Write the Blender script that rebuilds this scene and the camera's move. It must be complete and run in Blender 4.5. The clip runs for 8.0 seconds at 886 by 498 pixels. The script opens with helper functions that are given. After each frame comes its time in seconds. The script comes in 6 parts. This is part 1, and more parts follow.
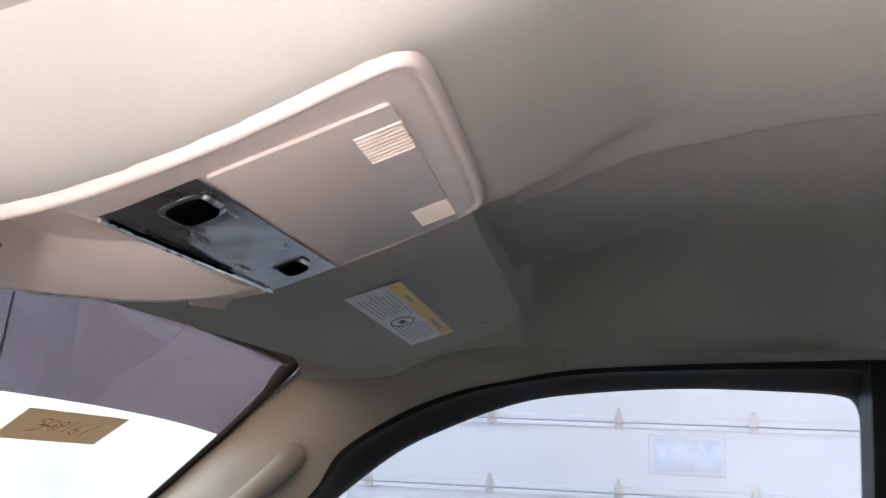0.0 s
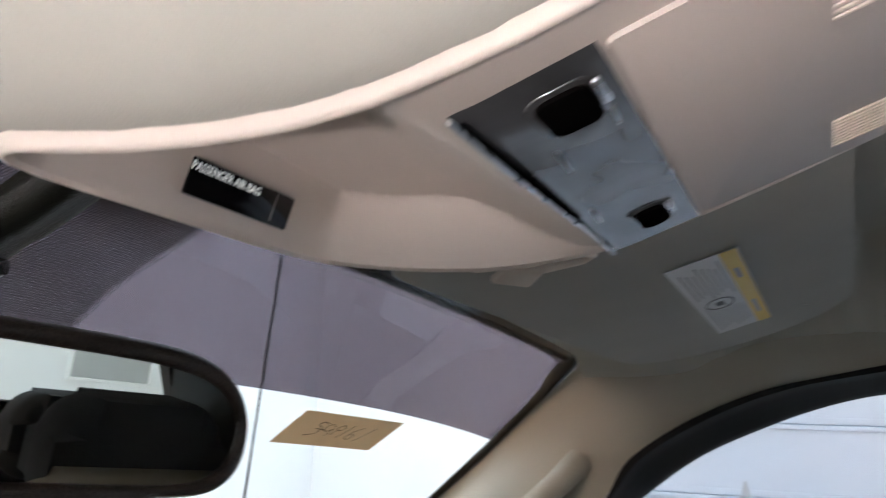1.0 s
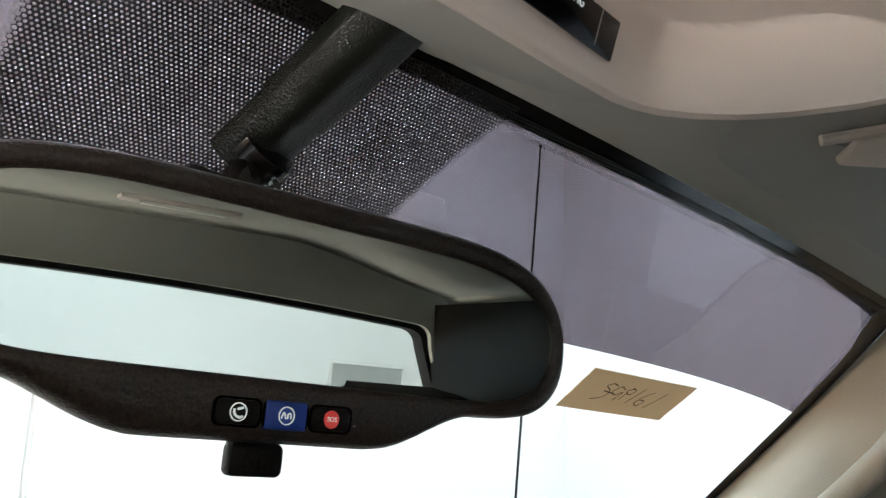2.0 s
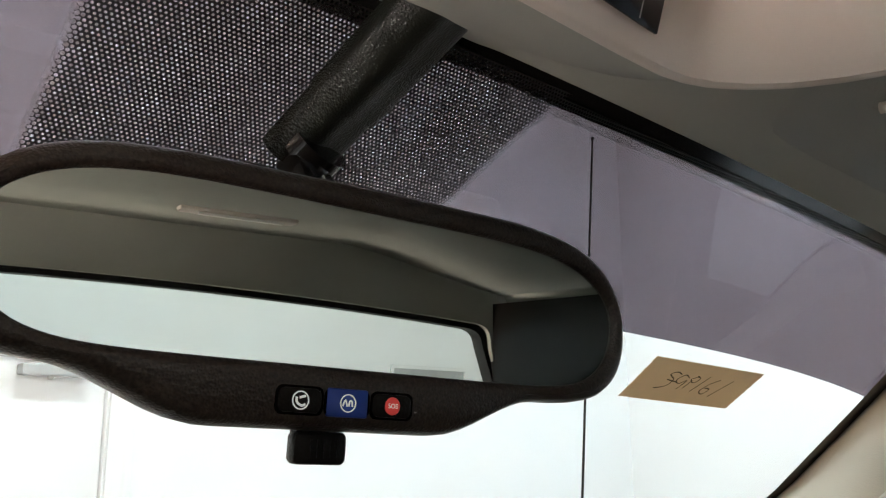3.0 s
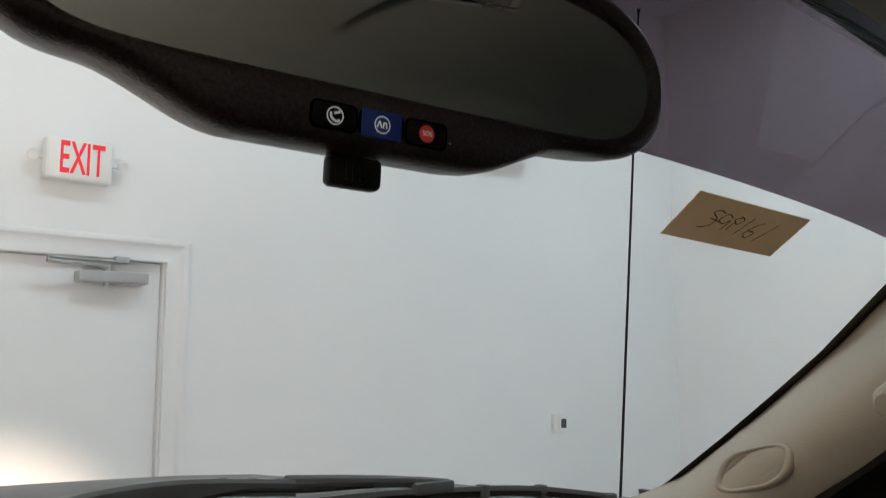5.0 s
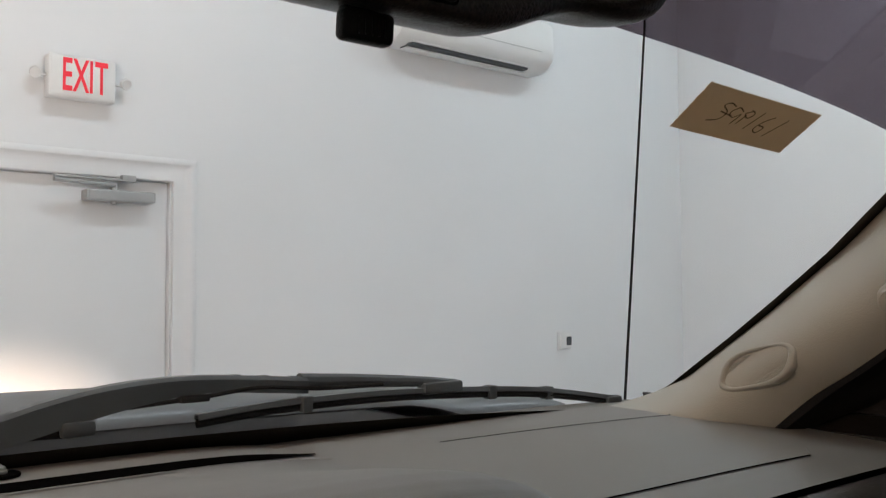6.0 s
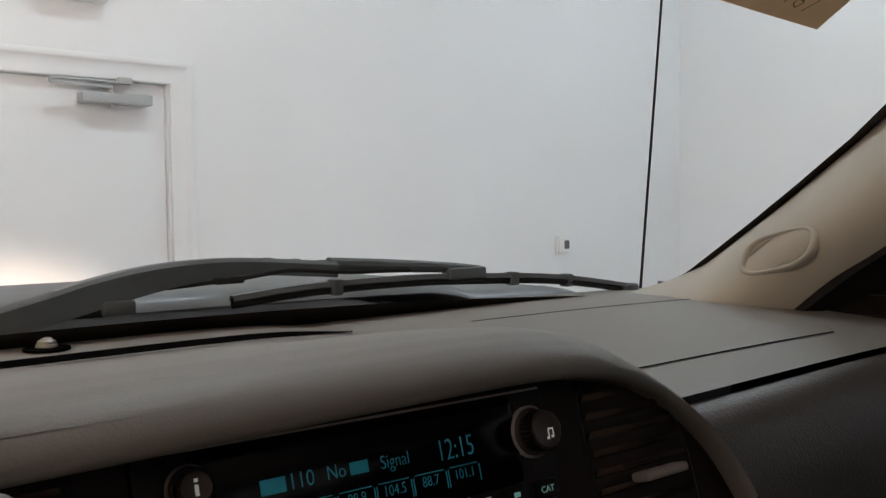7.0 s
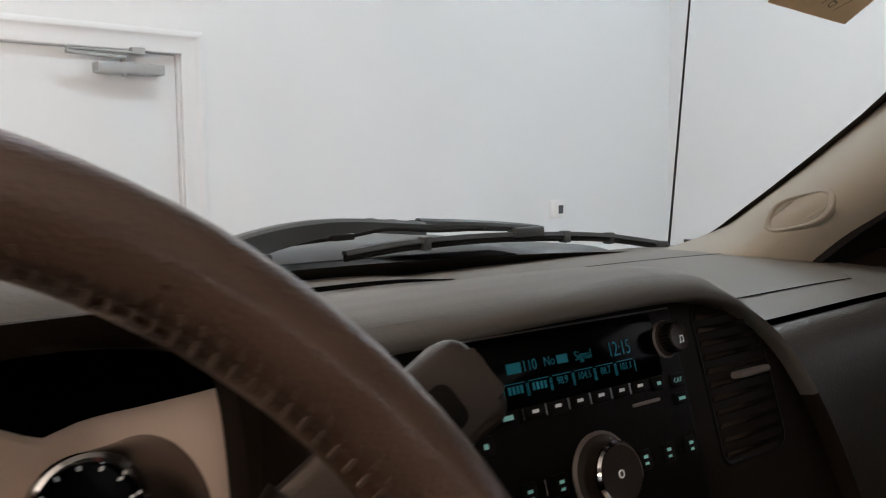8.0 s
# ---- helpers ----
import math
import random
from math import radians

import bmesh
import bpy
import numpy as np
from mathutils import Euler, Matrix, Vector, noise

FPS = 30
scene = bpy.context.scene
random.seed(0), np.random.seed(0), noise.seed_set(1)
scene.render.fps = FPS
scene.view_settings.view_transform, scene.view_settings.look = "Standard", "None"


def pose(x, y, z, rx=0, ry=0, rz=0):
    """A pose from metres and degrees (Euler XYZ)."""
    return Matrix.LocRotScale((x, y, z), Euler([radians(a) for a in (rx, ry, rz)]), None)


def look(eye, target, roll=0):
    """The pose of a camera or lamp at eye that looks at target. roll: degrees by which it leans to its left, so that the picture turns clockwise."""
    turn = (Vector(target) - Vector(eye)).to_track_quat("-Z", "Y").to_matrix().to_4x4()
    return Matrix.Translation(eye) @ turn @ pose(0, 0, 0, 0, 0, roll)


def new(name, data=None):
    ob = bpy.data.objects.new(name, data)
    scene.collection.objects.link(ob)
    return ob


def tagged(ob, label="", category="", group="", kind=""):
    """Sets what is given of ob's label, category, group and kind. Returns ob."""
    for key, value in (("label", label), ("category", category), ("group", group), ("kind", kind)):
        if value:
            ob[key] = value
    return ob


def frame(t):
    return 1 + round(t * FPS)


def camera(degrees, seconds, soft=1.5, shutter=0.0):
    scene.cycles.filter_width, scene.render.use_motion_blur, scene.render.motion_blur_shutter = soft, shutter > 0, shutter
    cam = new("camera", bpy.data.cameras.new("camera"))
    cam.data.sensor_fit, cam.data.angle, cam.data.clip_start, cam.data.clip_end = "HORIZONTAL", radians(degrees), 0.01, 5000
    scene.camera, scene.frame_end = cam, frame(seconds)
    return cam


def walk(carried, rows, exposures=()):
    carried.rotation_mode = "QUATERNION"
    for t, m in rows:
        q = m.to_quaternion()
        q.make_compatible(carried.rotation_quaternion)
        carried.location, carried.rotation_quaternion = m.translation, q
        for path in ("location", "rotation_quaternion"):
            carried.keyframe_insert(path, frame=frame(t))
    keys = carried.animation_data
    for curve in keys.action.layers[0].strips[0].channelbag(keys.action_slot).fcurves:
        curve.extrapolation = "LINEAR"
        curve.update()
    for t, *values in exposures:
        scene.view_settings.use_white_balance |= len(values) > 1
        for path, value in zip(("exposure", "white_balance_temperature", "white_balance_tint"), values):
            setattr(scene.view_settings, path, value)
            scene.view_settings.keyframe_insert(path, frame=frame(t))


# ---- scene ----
# The camera and its way (x right, y ahead, z up, all in the truck's and the hall's common axes)
cam = camera(53.0, 8.0, soft=1.15, shutter=0.3)
PATH = [
    (0.0, -0.3347, 0.0004, 1.6884, 102.550, -2.485, -77.481),
    (0.5, -0.3125, 0.0346, 1.6905, 102.429, -2.662, -71.364),
    (1.0, -0.2396, 0.0991, 1.6860, 102.259, -2.652, -63.001),
    (1.5, -0.1959, 0.1602, 1.6627, 102.203, -1.577, -52.441),
    (1.7, -0.1941, 0.1676, 1.6515, 102.472, -1.743, -49.858),
    (2.8, -0.1891, 0.1790, 1.6389, 102.861, 0.070, -44.372),
    (3.0, -0.1916, 0.1734, 1.6380, 102.862, 0.219, -43.553),
    (3.5, -0.1914, 0.1776, 1.6307, 102.364, -0.096, -41.988),
    (3.8, -0.2001, 0.1888, 1.6082, 102.128, -0.146, -41.350),
    (4.0, -0.1947, 0.2003, 1.5947, 102.049, 0.046, -41.218),
    (4.5, -0.1770, 0.1924, 1.5879, 100.379, 0.115, -40.938),
    (5.8, -0.1905, 0.1672, 1.5544, 93.746, 0.281, -40.215),
    (6.0, -0.1842, 0.1800, 1.5531, 92.866, 0.282, -40.202),
    (6.5, -0.1914, 0.1855, 1.5335, 90.432, 0.373, -40.325),
    (7.0, -0.2149, 0.2007, 1.5281, 86.976, 0.517, -40.671),
    (7.5, -0.2575, 0.1954, 1.5290, 85.116, 0.541, -41.069),
    (7.7, -0.3185, 0.1851, 1.5284, 84.823, 0.785, -41.382),
    (8.0, -0.3984, 0.1620, 1.5318, 84.773, 0.709, -41.992),
]
EXPOSURES = [(0.0, 0.50, 5700, 7), (0.5, 0.25, 5700, 7), (1.0, 0.37, 5650, 4), (1.5, 0.54, 5450, -5), (1.7, 0.54, 5550, -4), (2.8, 0.27, 6000, 0), (3.5, -0.03, 6100, 1), (4.0, -0.62, 6050, 2), (4.5, -0.86, 6050, 2), (6.0, -0.96, 6150, 8), (6.5, -1.02, 6150, 8), (7.0, -0.82, 6150, 8), (8.0, -0.64, 6150, 8)]
walk(cam, [(t, pose(x, y, z, rx, ry, rz)) for t, x, y, z, rx, ry, rz in PATH], EXPOSURES)

# ---------------------------------------------------------------- light
world = bpy.data.worlds.new("world")
scene.world = world
world.use_nodes = True
world.node_tree.nodes["Background"].inputs[0].default_value = (0.8, 0.9, 1.0, 1)
world.node_tree.nodes["Background"].inputs[1].default_value = 0.6


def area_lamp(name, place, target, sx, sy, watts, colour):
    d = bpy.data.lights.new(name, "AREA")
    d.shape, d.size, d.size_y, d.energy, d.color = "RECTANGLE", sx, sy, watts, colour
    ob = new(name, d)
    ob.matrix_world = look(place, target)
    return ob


# added warm fill lamps in two made-up, unseen windows on the driver's side
area_lamp("low_side_fill_light", (-1.68, -0.2, 0.94), (0.0, -0.2, 0.94), 2.9, 0.50, 430.0, (1.0, 0.77, 0.66))
area_lamp("high_side_fill_light", (-1.68, -0.2, 2.24), (0.0, -0.2, 2.24), 2.9, 0.50, 108.0, (1.0, 0.64, 0.43))

# the truck's own dipped headlamps, warm on the wall before it
for hx in (-0.68, 0.68):
    hl = area_lamp("headlamp_light", (hx, 2.19, 0.86), (hx + 0.05, 3.93, 0.70), 0.20, 0.12, 12.5, (1.0, 0.70, 0.52))
    hl.data.spread = radians(44)

# ---------------------------------------------------------------- materials
def mat(name, colour, rough=0.5, metal=0.0, vary=0.08, scale=6.0, grain=0.0, grain_scale=900.0, spec=0.5, emit=0.0, coat=0.0):
    """Principled paint with soft blotches (vary), fine relief (grain) and a little wear in its gloss."""
    m = bpy.data.materials.new(name)
    m.use_nodes = True
    nt = m.node_tree
    b = nt.nodes["Principled BSDF"]
    b.inputs["Base Color"].default_value = (*colour, 1)
    b.inputs["Roughness"].default_value = rough
    b.inputs["Metallic"].default_value = metal
    b.inputs["Specular IOR Level"].default_value = spec
    b.inputs["Coat Weight"].default_value = coat
    if emit:
        b.inputs["Emission Color"].default_value = (*colour, 1)
        b.inputs["Emission Strength"].default_value = emit
    tc = nt.nodes.new("ShaderNodeTexCoord")
    if vary:
        n = nt.nodes.new("ShaderNodeTexNoise")
        n.inputs["Scale"].default_value = scale
        n.inputs["Detail"].default_value = 6
        nt.links.new(tc.outputs["Object"], n.inputs["Vector"])
        r = nt.nodes.new("ShaderNodeMapRange")
        r.inputs["From Min"].default_value, r.inputs["From Max"].default_value = 0.3, 0.7
        r.inputs["To Min"].default_value, r.inputs["To Max"].default_value = 1 - vary, 1 + vary
        nt.links.new(n.outputs["Fac"], r.inputs["Value"])
        mx = nt.nodes.new("ShaderNodeVectorMath")
        mx.operation = "SCALE"
        mx.inputs[0].default_value = colour
        nt.links.new(r.outputs["Result"], mx.inputs["Scale"])
        nt.links.new(mx.outputs["Vector"], b.inputs["Base Color"])
        r2 = nt.nodes.new("ShaderNodeMapRange")
        r2.inputs["To Min"].default_value, r2.inputs["To Max"].default_value = max(rough - 0.08, 0.02), min(rough + 0.08, 1)
        nt.links.new(n.outputs["Fac"], r2.inputs["Value"])
        nt.links.new(r2.outputs["Result"], b.inputs["Roughness"])
    if grain:
        g = nt.nodes.new("ShaderNodeTexVoronoi")
        g.inputs["Scale"].default_value = grain_scale
        nt.links.new(tc.outputs["Object"], g.inputs["Vector"])
        g2 = nt.nodes.new("ShaderNodeTexNoise")
        g2.inputs["Scale"].default_value = grain_scale * 0.4
        g2.inputs["Detail"].default_value = 4
        nt.links.new(tc.outputs["Object"], g2.inputs["Vector"])
        ad = nt.nodes.new("ShaderNodeMath")
        nt.links.new(g.outputs["Distance"], ad.inputs[0])
        nt.links.new(g2.outputs["Fac"], ad.inputs[1])
        bp = nt.nodes.new("ShaderNodeBump")
        bp.inputs["Strength"].default_value = grain
        bp.inputs["Distance"].default_value = 0.0006
        nt.links.new(ad.outputs["Value"], bp.inputs["Height"])
        nt.links.new(bp.outputs["Normal"], b.inputs["Normal"])
    return m


def glass_mat(name, tint, gloss=1.0):
    """A clear pane: straight through, tinted, with the mirror gloss that its angle gives."""
    m = bpy.data.materials.new(name)
    m.use_nodes = True
    nt = m.node_tree
    nt.nodes.clear()
    out = nt.nodes.new("ShaderNodeOutputMaterial")
    t = nt.nodes.new("ShaderNodeBsdfTransparent")
    t.inputs["Color"].default_value = (*tint, 1)
    g = nt.nodes.new("ShaderNodeBsdfGlossy")
    g.inputs["Roughness"].default_value = 0.01
    f = nt.nodes.new("ShaderNodeFresnel")
    f.inputs["IOR"].default_value = 1.45
    k = nt.nodes.new("ShaderNodeMath")
    k.operation = "MULTIPLY"
    k.inputs[1].default_value = gloss
    mix = nt.nodes.new("ShaderNodeMixShader")
    nt.links.new(f.outputs[0], k.inputs[0])
    nt.links.new(k.outputs[0], mix.inputs[0])
    nt.links.new(t.outputs[0], mix.inputs[1])
    nt.links.new(g.outputs[0], mix.inputs[2])
    nt.links.new(mix.outputs[0], out.inputs["Surface"])
    return m


WALL = mat("white_wall_paint", (0.80, 0.81, 0.82), 0.6, vary=0.02, scale=1.5)
DOOR_WHITE = mat("white_door_paint", (0.78, 0.79, 0.80), 0.35, vary=0.02, scale=2)
CONCRETE = mat("pale_sealed_concrete", (0.64, 0.65, 0.66), 0.5, vary=0.12, scale=1.2, grain=0.3, grain_scale=60)
STEEL_GREY = mat("painted_grey_metal", (0.42, 0.43, 0.43), 0.4, metal=0.3, vary=0.05)
CLOTH = mat("cream_headliner_cloth", (0.420, 0.428, 0.395), 0.95, vary=0.05, scale=8, grain=0.14, grain_scale=1500)
CREAM = mat("cream_plastic", (0.70, 0.645, 0.60), 0.45, vary=0.03, scale=9, grain=0.05, grain_scale=1200)
CREAM_DARK = mat("greyed_cream_plastic", (0.60, 0.553, 0.52), 0.5, vary=0.03, scale=9, grain=0.05, grain_scale=1200)
TAN = mat("tan_pillar_plastic", (0.325, 0.320, 0.275), 0.55, vary=0.04, scale=7, grain=0.35, grain_scale=700)
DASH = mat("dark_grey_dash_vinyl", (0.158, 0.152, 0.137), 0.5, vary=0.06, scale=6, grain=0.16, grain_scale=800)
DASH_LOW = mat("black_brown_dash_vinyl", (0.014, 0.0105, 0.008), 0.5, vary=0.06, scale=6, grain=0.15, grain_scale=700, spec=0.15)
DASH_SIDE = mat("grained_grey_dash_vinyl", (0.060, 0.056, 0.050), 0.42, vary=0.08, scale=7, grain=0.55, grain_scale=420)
BLACK = mat("black_plastic", (0.0055, 0.0042, 0.0036), 0.4, spec=0.18, vary=0.1, scale=20, grain=0.3, grain_scale=900)
BLACK_GLOSS = mat("glossy_black_plastic", (0.008, 0.008, 0.008), 0.12, vary=0.0)
RUBBER = mat("black_rubber", (0.010, 0.010, 0.011), 0.7, vary=0.15, scale=15, spec=0.2)
WIPER_GREY = mat("sun_faded_black_metal", (0.058, 0.068, 0.076), 0.42, vary=0.2, scale=12)
MIRROR = mat("mirror_silver", (0.48, 0.50, 0.465), 0.01, metal=1.0, vary=0)
CHROME = mat("chrome", (0.75, 0.75, 0.75), 0.08, metal=1.0, vary=0)
GLASS = glass_mat("clear_glass", (0.93, 0.97, 0.96), 0.25)
SHADE = glass_mat("violet_shade_band_film", (0.155, 0.128, 0.150), 0.4)
SIDE_GLASS = glass_mat("side_window_glass", (0.66, 0.71, 0.75), 0.5)
HOOD_PAINT = mat("grey_car_paint", (0.090, 0.096, 0.102), 0.52, metal=0.4, vary=0.03, coat=0.12)
LEATHER = mat("dark_brown_leather", (0.105, 0.070, 0.054), 0.30, vary=0.15, scale=24, grain=0.35, grain_scale=600, coat=0.45)
SEAT = mat("tan_seat_cloth", (0.30, 0.26, 0.21), 0.9, vary=0.1, scale=12, grain=0.6, grain_scale=400)
TAPE = mat("tan_masking_tape", (0.58, 0.48, 0.35), 0.8, vary=0.06, scale=40, grain=0.4, grain_scale=300)
nt = TAPE.node_tree
tr = nt.nodes.new("ShaderNodeBsdfTranslucent")
tr.inputs["Color"].default_value = (0.74, 0.61, 0.44, 1)
ms = nt.nodes.new("ShaderNodeMixShader")
ms.inputs[0].default_value = 0.45
nt.links.new(nt.nodes["Principled BSDF"].outputs[0], ms.inputs[1])
nt.links.new(tr.outputs[0], ms.inputs[2])
nt.links.new(ms.outputs[0], nt.nodes["Material Output"].inputs["Surface"])
INK = mat("faded_ink", (0.08, 0.06, 0.035), 0.8, vary=0)
RED = mat("red_letters", (0.75, 0.03, 0.05), 0.4, vary=0, emit=0.5)
LIGHT_PANEL = mat("lit_diffuser", (0.93, 1.0, 1.045), 0.5, vary=0, emit=36.0)
SCREEN_GREY = mat("dark_grey_screen", (0.08, 0.09, 0.10), 0.2, vary=0)
GARAGE_WHITE = mat("white_enamelled_steel", (0.55, 0.58, 0.64), 0.4, vary=0.03, scale=2.5, grain=0.1, grain_scale=90)
FROST = mat("milky_glazing", (0.50, 0.56, 0.68), 0.25, vary=0.16, scale=9)
DARK_CLOTH = mat("charcoal_cloth", (0.035, 0.035, 0.04), 0.9, vary=0.1, scale=15, grain=0.5, grain_scale=400)
# for black parts, and for shade laid on in slot, vents and cavity
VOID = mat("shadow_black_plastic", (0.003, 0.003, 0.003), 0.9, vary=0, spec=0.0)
LENS_CLEAR = mat("clear_lens_plastic", (0.22, 0.23, 0.20), 0.3, vary=0.1, scale=150)
SCREEN_BLACK = mat("smoked_display", (0.003, 0.003, 0.004), 0.12, vary=0, spec=0.12)
TEAL = mat("teal_display_glow", (0.02, 0.25, 0.34), 0.5, vary=0, emit=0.13)
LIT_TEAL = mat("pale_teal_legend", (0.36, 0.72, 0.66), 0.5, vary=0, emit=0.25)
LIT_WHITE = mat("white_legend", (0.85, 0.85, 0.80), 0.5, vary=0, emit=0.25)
RIM_GREY = mat("satin_grey_plastic", (0.32, 0.29, 0.27), 0.35, vary=0.05, scale=30)
VENT_SLAT = mat("satin_bronze_slat", (0.15, 0.125, 0.115), 0.24, metal=0.85, vary=0.1, scale=30)
LOUVRE = mat("pale_cream_plastic", (0.80, 0.72, 0.64), 0.4, vary=0.02)
LENS_GREY = mat("smoky_lamp_lens", (0.10, 0.105, 0.11), 0.16, vary=0.4, scale=22, metal=0.25, grain=0.12, grain_scale=60)
CHROME_SOFT = mat("frosted_reflector", (0.55, 0.56, 0.57), 0.28, metal=0.9, vary=0.15, scale=60)
VISOR_CLOTH = mat("grey_cream_visor_cloth", (0.42, 0.425, 0.40), 0.95, vary=0.05, scale=9, grain=0.2, grain_scale=620)
PAPER = mat("white_label_paper", (0.74, 0.75, 0.76), 0.5, vary=0.03, scale=30)
YELLOW = mat("yellow_print", (0.78, 0.58, 0.10), 0.5, vary=0.03)
PALE_INK = mat("grey_print", (0.40, 0.41, 0.43), 0.6, vary=0)
INK_DARK = mat("dark_print", (0.05, 0.05, 0.06), 0.6, vary=0)
MIRROR_BLACK = mat("brown_black_grained_plastic", (0.025, 0.018, 0.0145), 0.32, vary=0.75, scale=800, grain=0.4, grain_scale=1000)
BLACK_GRAIN = mat("black_leather_grain_plastic", (0.004, 0.0055, 0.004), 0.34, vary=0.2, scale=40, grain=0.45, grain_scale=1100, spec=0.35)
BLUE = mat("blue_button", (0.015, 0.05, 0.32), 0.4, vary=0)
RED_MARK = mat("red_mark", (0.72, 0.06, 0.05), 0.45, vary=0, emit=0.15)
THREAD = mat("brown_thread", (0.10, 0.078, 0.064), 0.8, vary=0.1, scale=60)
KNOB_BROWN = mat("brown_black_knob_plastic", (0.040, 0.031, 0.026), 0.35, vary=0.08, scale=30, grain=0.2)
CLUSTER_CREAM = mat("satin_silver_cream", (0.70, 0.62, 0.56), 0.4, vary=0.04, scale=20)
GAUGE_METAL = mat("dark_brushed_metal", (0.15, 0.12, 0.105), 0.24, metal=0.75, vary=0.15, scale=30)
WHITE_PLASTIC = mat("white_plastic", (0.80, 0.80, 0.79), 0.35, vary=0.02, scale=10)


# ---------------------------------------------------------------- building helpers
def thing(name, place, label, category, group="", kind="", turn=None):
    ob = new(name)
    ob.empty_display_size = 0.05
    ob.matrix_basis = turn if turn is not None else pose(*place)
    return tagged(ob, label, category, group, kind)


def part(name, bm, material, parent=None, label="", smooth=30.0, local=False):
    """Links bm as one mesh object. Its points are in world metres, or in the parent's own frame if local."""
    me = bpy.data.meshes.new(name)
    bmesh.ops.recalc_face_normals(bm, faces=bm.faces[:])
    bm.to_mesh(me)
    bm.free()
    me.materials.append(material)
    if smooth:
        me.shade_smooth()
        me.set_sharp_from_angle(angle=radians(smooth))
    ob = new(name, me)
    if parent is not None:
        ob.parent = parent
        if not local:
            m = parent.matrix_basis.copy()
            if parent.parent is not None:
                m = parent.parent.matrix_basis @ parent.matrix_parent_inverse @ m
            ob.matrix_parent_inverse = m.inverted()
    if label:
        ob["label"] = label
    return ob


def solid(name, bm, material, label, category, kind="structure", smooth=30.0):
    return tagged(part(name, bm, material, None, "", smooth), label, category, "", kind)


def box(x0, x1, y0, y1, z0, z1, bev=0.0, seg=2, bm=None, m=None):
    bm2 = bmesh.new()
    bmesh.ops.create_cube(bm2, size=1.0)
    for v in bm2.verts:
        v.co = Vector(((x0 + x1) / 2 + v.co.x * (x1 - x0), (y0 + y1) / 2 + v.co.y * (y1 - y0), (z0 + z1) / 2 + v.co.z * (z1 - z0)))
    if bev:
        bmesh.ops.bevel(bm2, geom=bm2.edges[:], offset=bev, segments=seg, affect="EDGES", profile=0.5)
    if m is not None:
        bm2.transform(m)
    return join(bm, bm2)


def join(bm, bm2):
    if bm is None:
        return bm2
    me = bpy.data.meshes.new("tmp")
    bm2.to_mesh(me)
    bm2.free()
    bm.from_mesh(me)
    bpy.data.meshes.remove(me)
    return bm


def sheet(rows, thick=0.0, close_u=False, bm=None, flip=False):
    """A surface through rows of points; thick gives it a back."""
    bm2 = bmesh.new()
    vs = [[bm2.verts.new(p) for p in r] for r in rows]
    n = len(rows[0])
    for i in range(len(rows) - 1):
        for j in range(n if close_u else n - 1):
            k = (j + 1) % n
            try:
                bm2.faces.new((vs[i][j], vs[i][k], vs[i + 1][k], vs[i + 1][j]))
            except ValueError:
                pass
    bmesh.ops.remove_doubles(bm2, verts=bm2.verts[:], dist=1e-6)
    bmesh.ops.recalc_face_normals(bm2, faces=bm2.faces[:])
    if thick:
        bmesh.ops.solidify(bm2, geom=bm2.faces[:], thickness=thick)
    return join(bm, bm2)


def slab(outline, depth, bev=0.0, seg=2, m=None, bm=None):
    """A flat plate: outline in x, y, from z = 0 to depth, its edges rounded by bev."""
    bm2 = bmesh.new()
    a = [bm2.verts.new((x, y, 0)) for x, y in outline]
    b = [bm2.verts.new((x, y, depth)) for x, y in outline]
    n = len(a)
    bm2.faces.new(a[::-1])
    bm2.faces.new(b)
    for i in range(n):
        bm2.faces.new((a[i], a[(i + 1) % n], b[(i + 1) % n], b[i]))
    if bev:
        e = [e for e in bm2.edges if abs(e.verts[0].co.z - e.verts[1].co.z) < 1e-9]
        bmesh.ops.bevel(bm2, geom=e, offset=bev, segments=seg, affect="EDGES", profile=0.5)
    if m is not None:
        bm2.transform(m)
    return join(bm, bm2)


def rounded(w, h, r, n=6, cx=0.0, cy=0.0):
    pts = []
    for sx, sy, a0 in ((1, 1, 0), (-1, 1, 90), (-1, -1, 180), (1, -1, 270)):
        for i in range(n + 1):
            a = radians(a0 + 90 * i / n)
            pts.append((cx + sx * (w / 2 - r) + r * math.cos(a), cy + sy * (h / 2 - r) + r * math.sin(a)))
    return pts


def lathe(profile, n=32, m=None, bm=None):
    """Turned about z: profile of (radius, z)."""
    rows = [[(r * math.cos(2 * math.pi * i / n), r * math.sin(2 * math.pi * i / n), z) for i in range(n)] for r, z in profile]
    bm2 = sheet(rows, close_u=True)
    if m is not None:
        bm2.transform(m)
    return join(bm, bm2)


def tube(path, radius, n=12, bm=None, flat=1.0, cap=True):
    """A pipe along points; radius one number or one a point; flat squeezes it upright."""
    pts = [Vector(p) for p in path]
    rs = radius if isinstance(radius, (list, tuple)) else [radius] * len(pts)
    rows = []
    for i, p in enumerate(pts):
        d = (pts[min(i + 1, len(pts) - 1)] - pts[max(i - 1, 0)]).normalized()
        s = d.cross(Vector((0, 0, 1)))
        s = s.normalized() if s.length > 1e-4 else Vector((1, 0, 0))
        u = s.cross(d).normalized()
        rows.append([p + rs[i] * (math.cos(2 * math.pi * k / n) * s + flat * math.sin(2 * math.pi * k / n) * u) for k in range(n)])
    bm2 = sheet(rows, close_u=True)
    if cap:
        bmesh.ops.holes_fill(bm2, edges=[e for e in bm2.edges if e.is_boundary], sides=0)
    return join(bm, bm2)


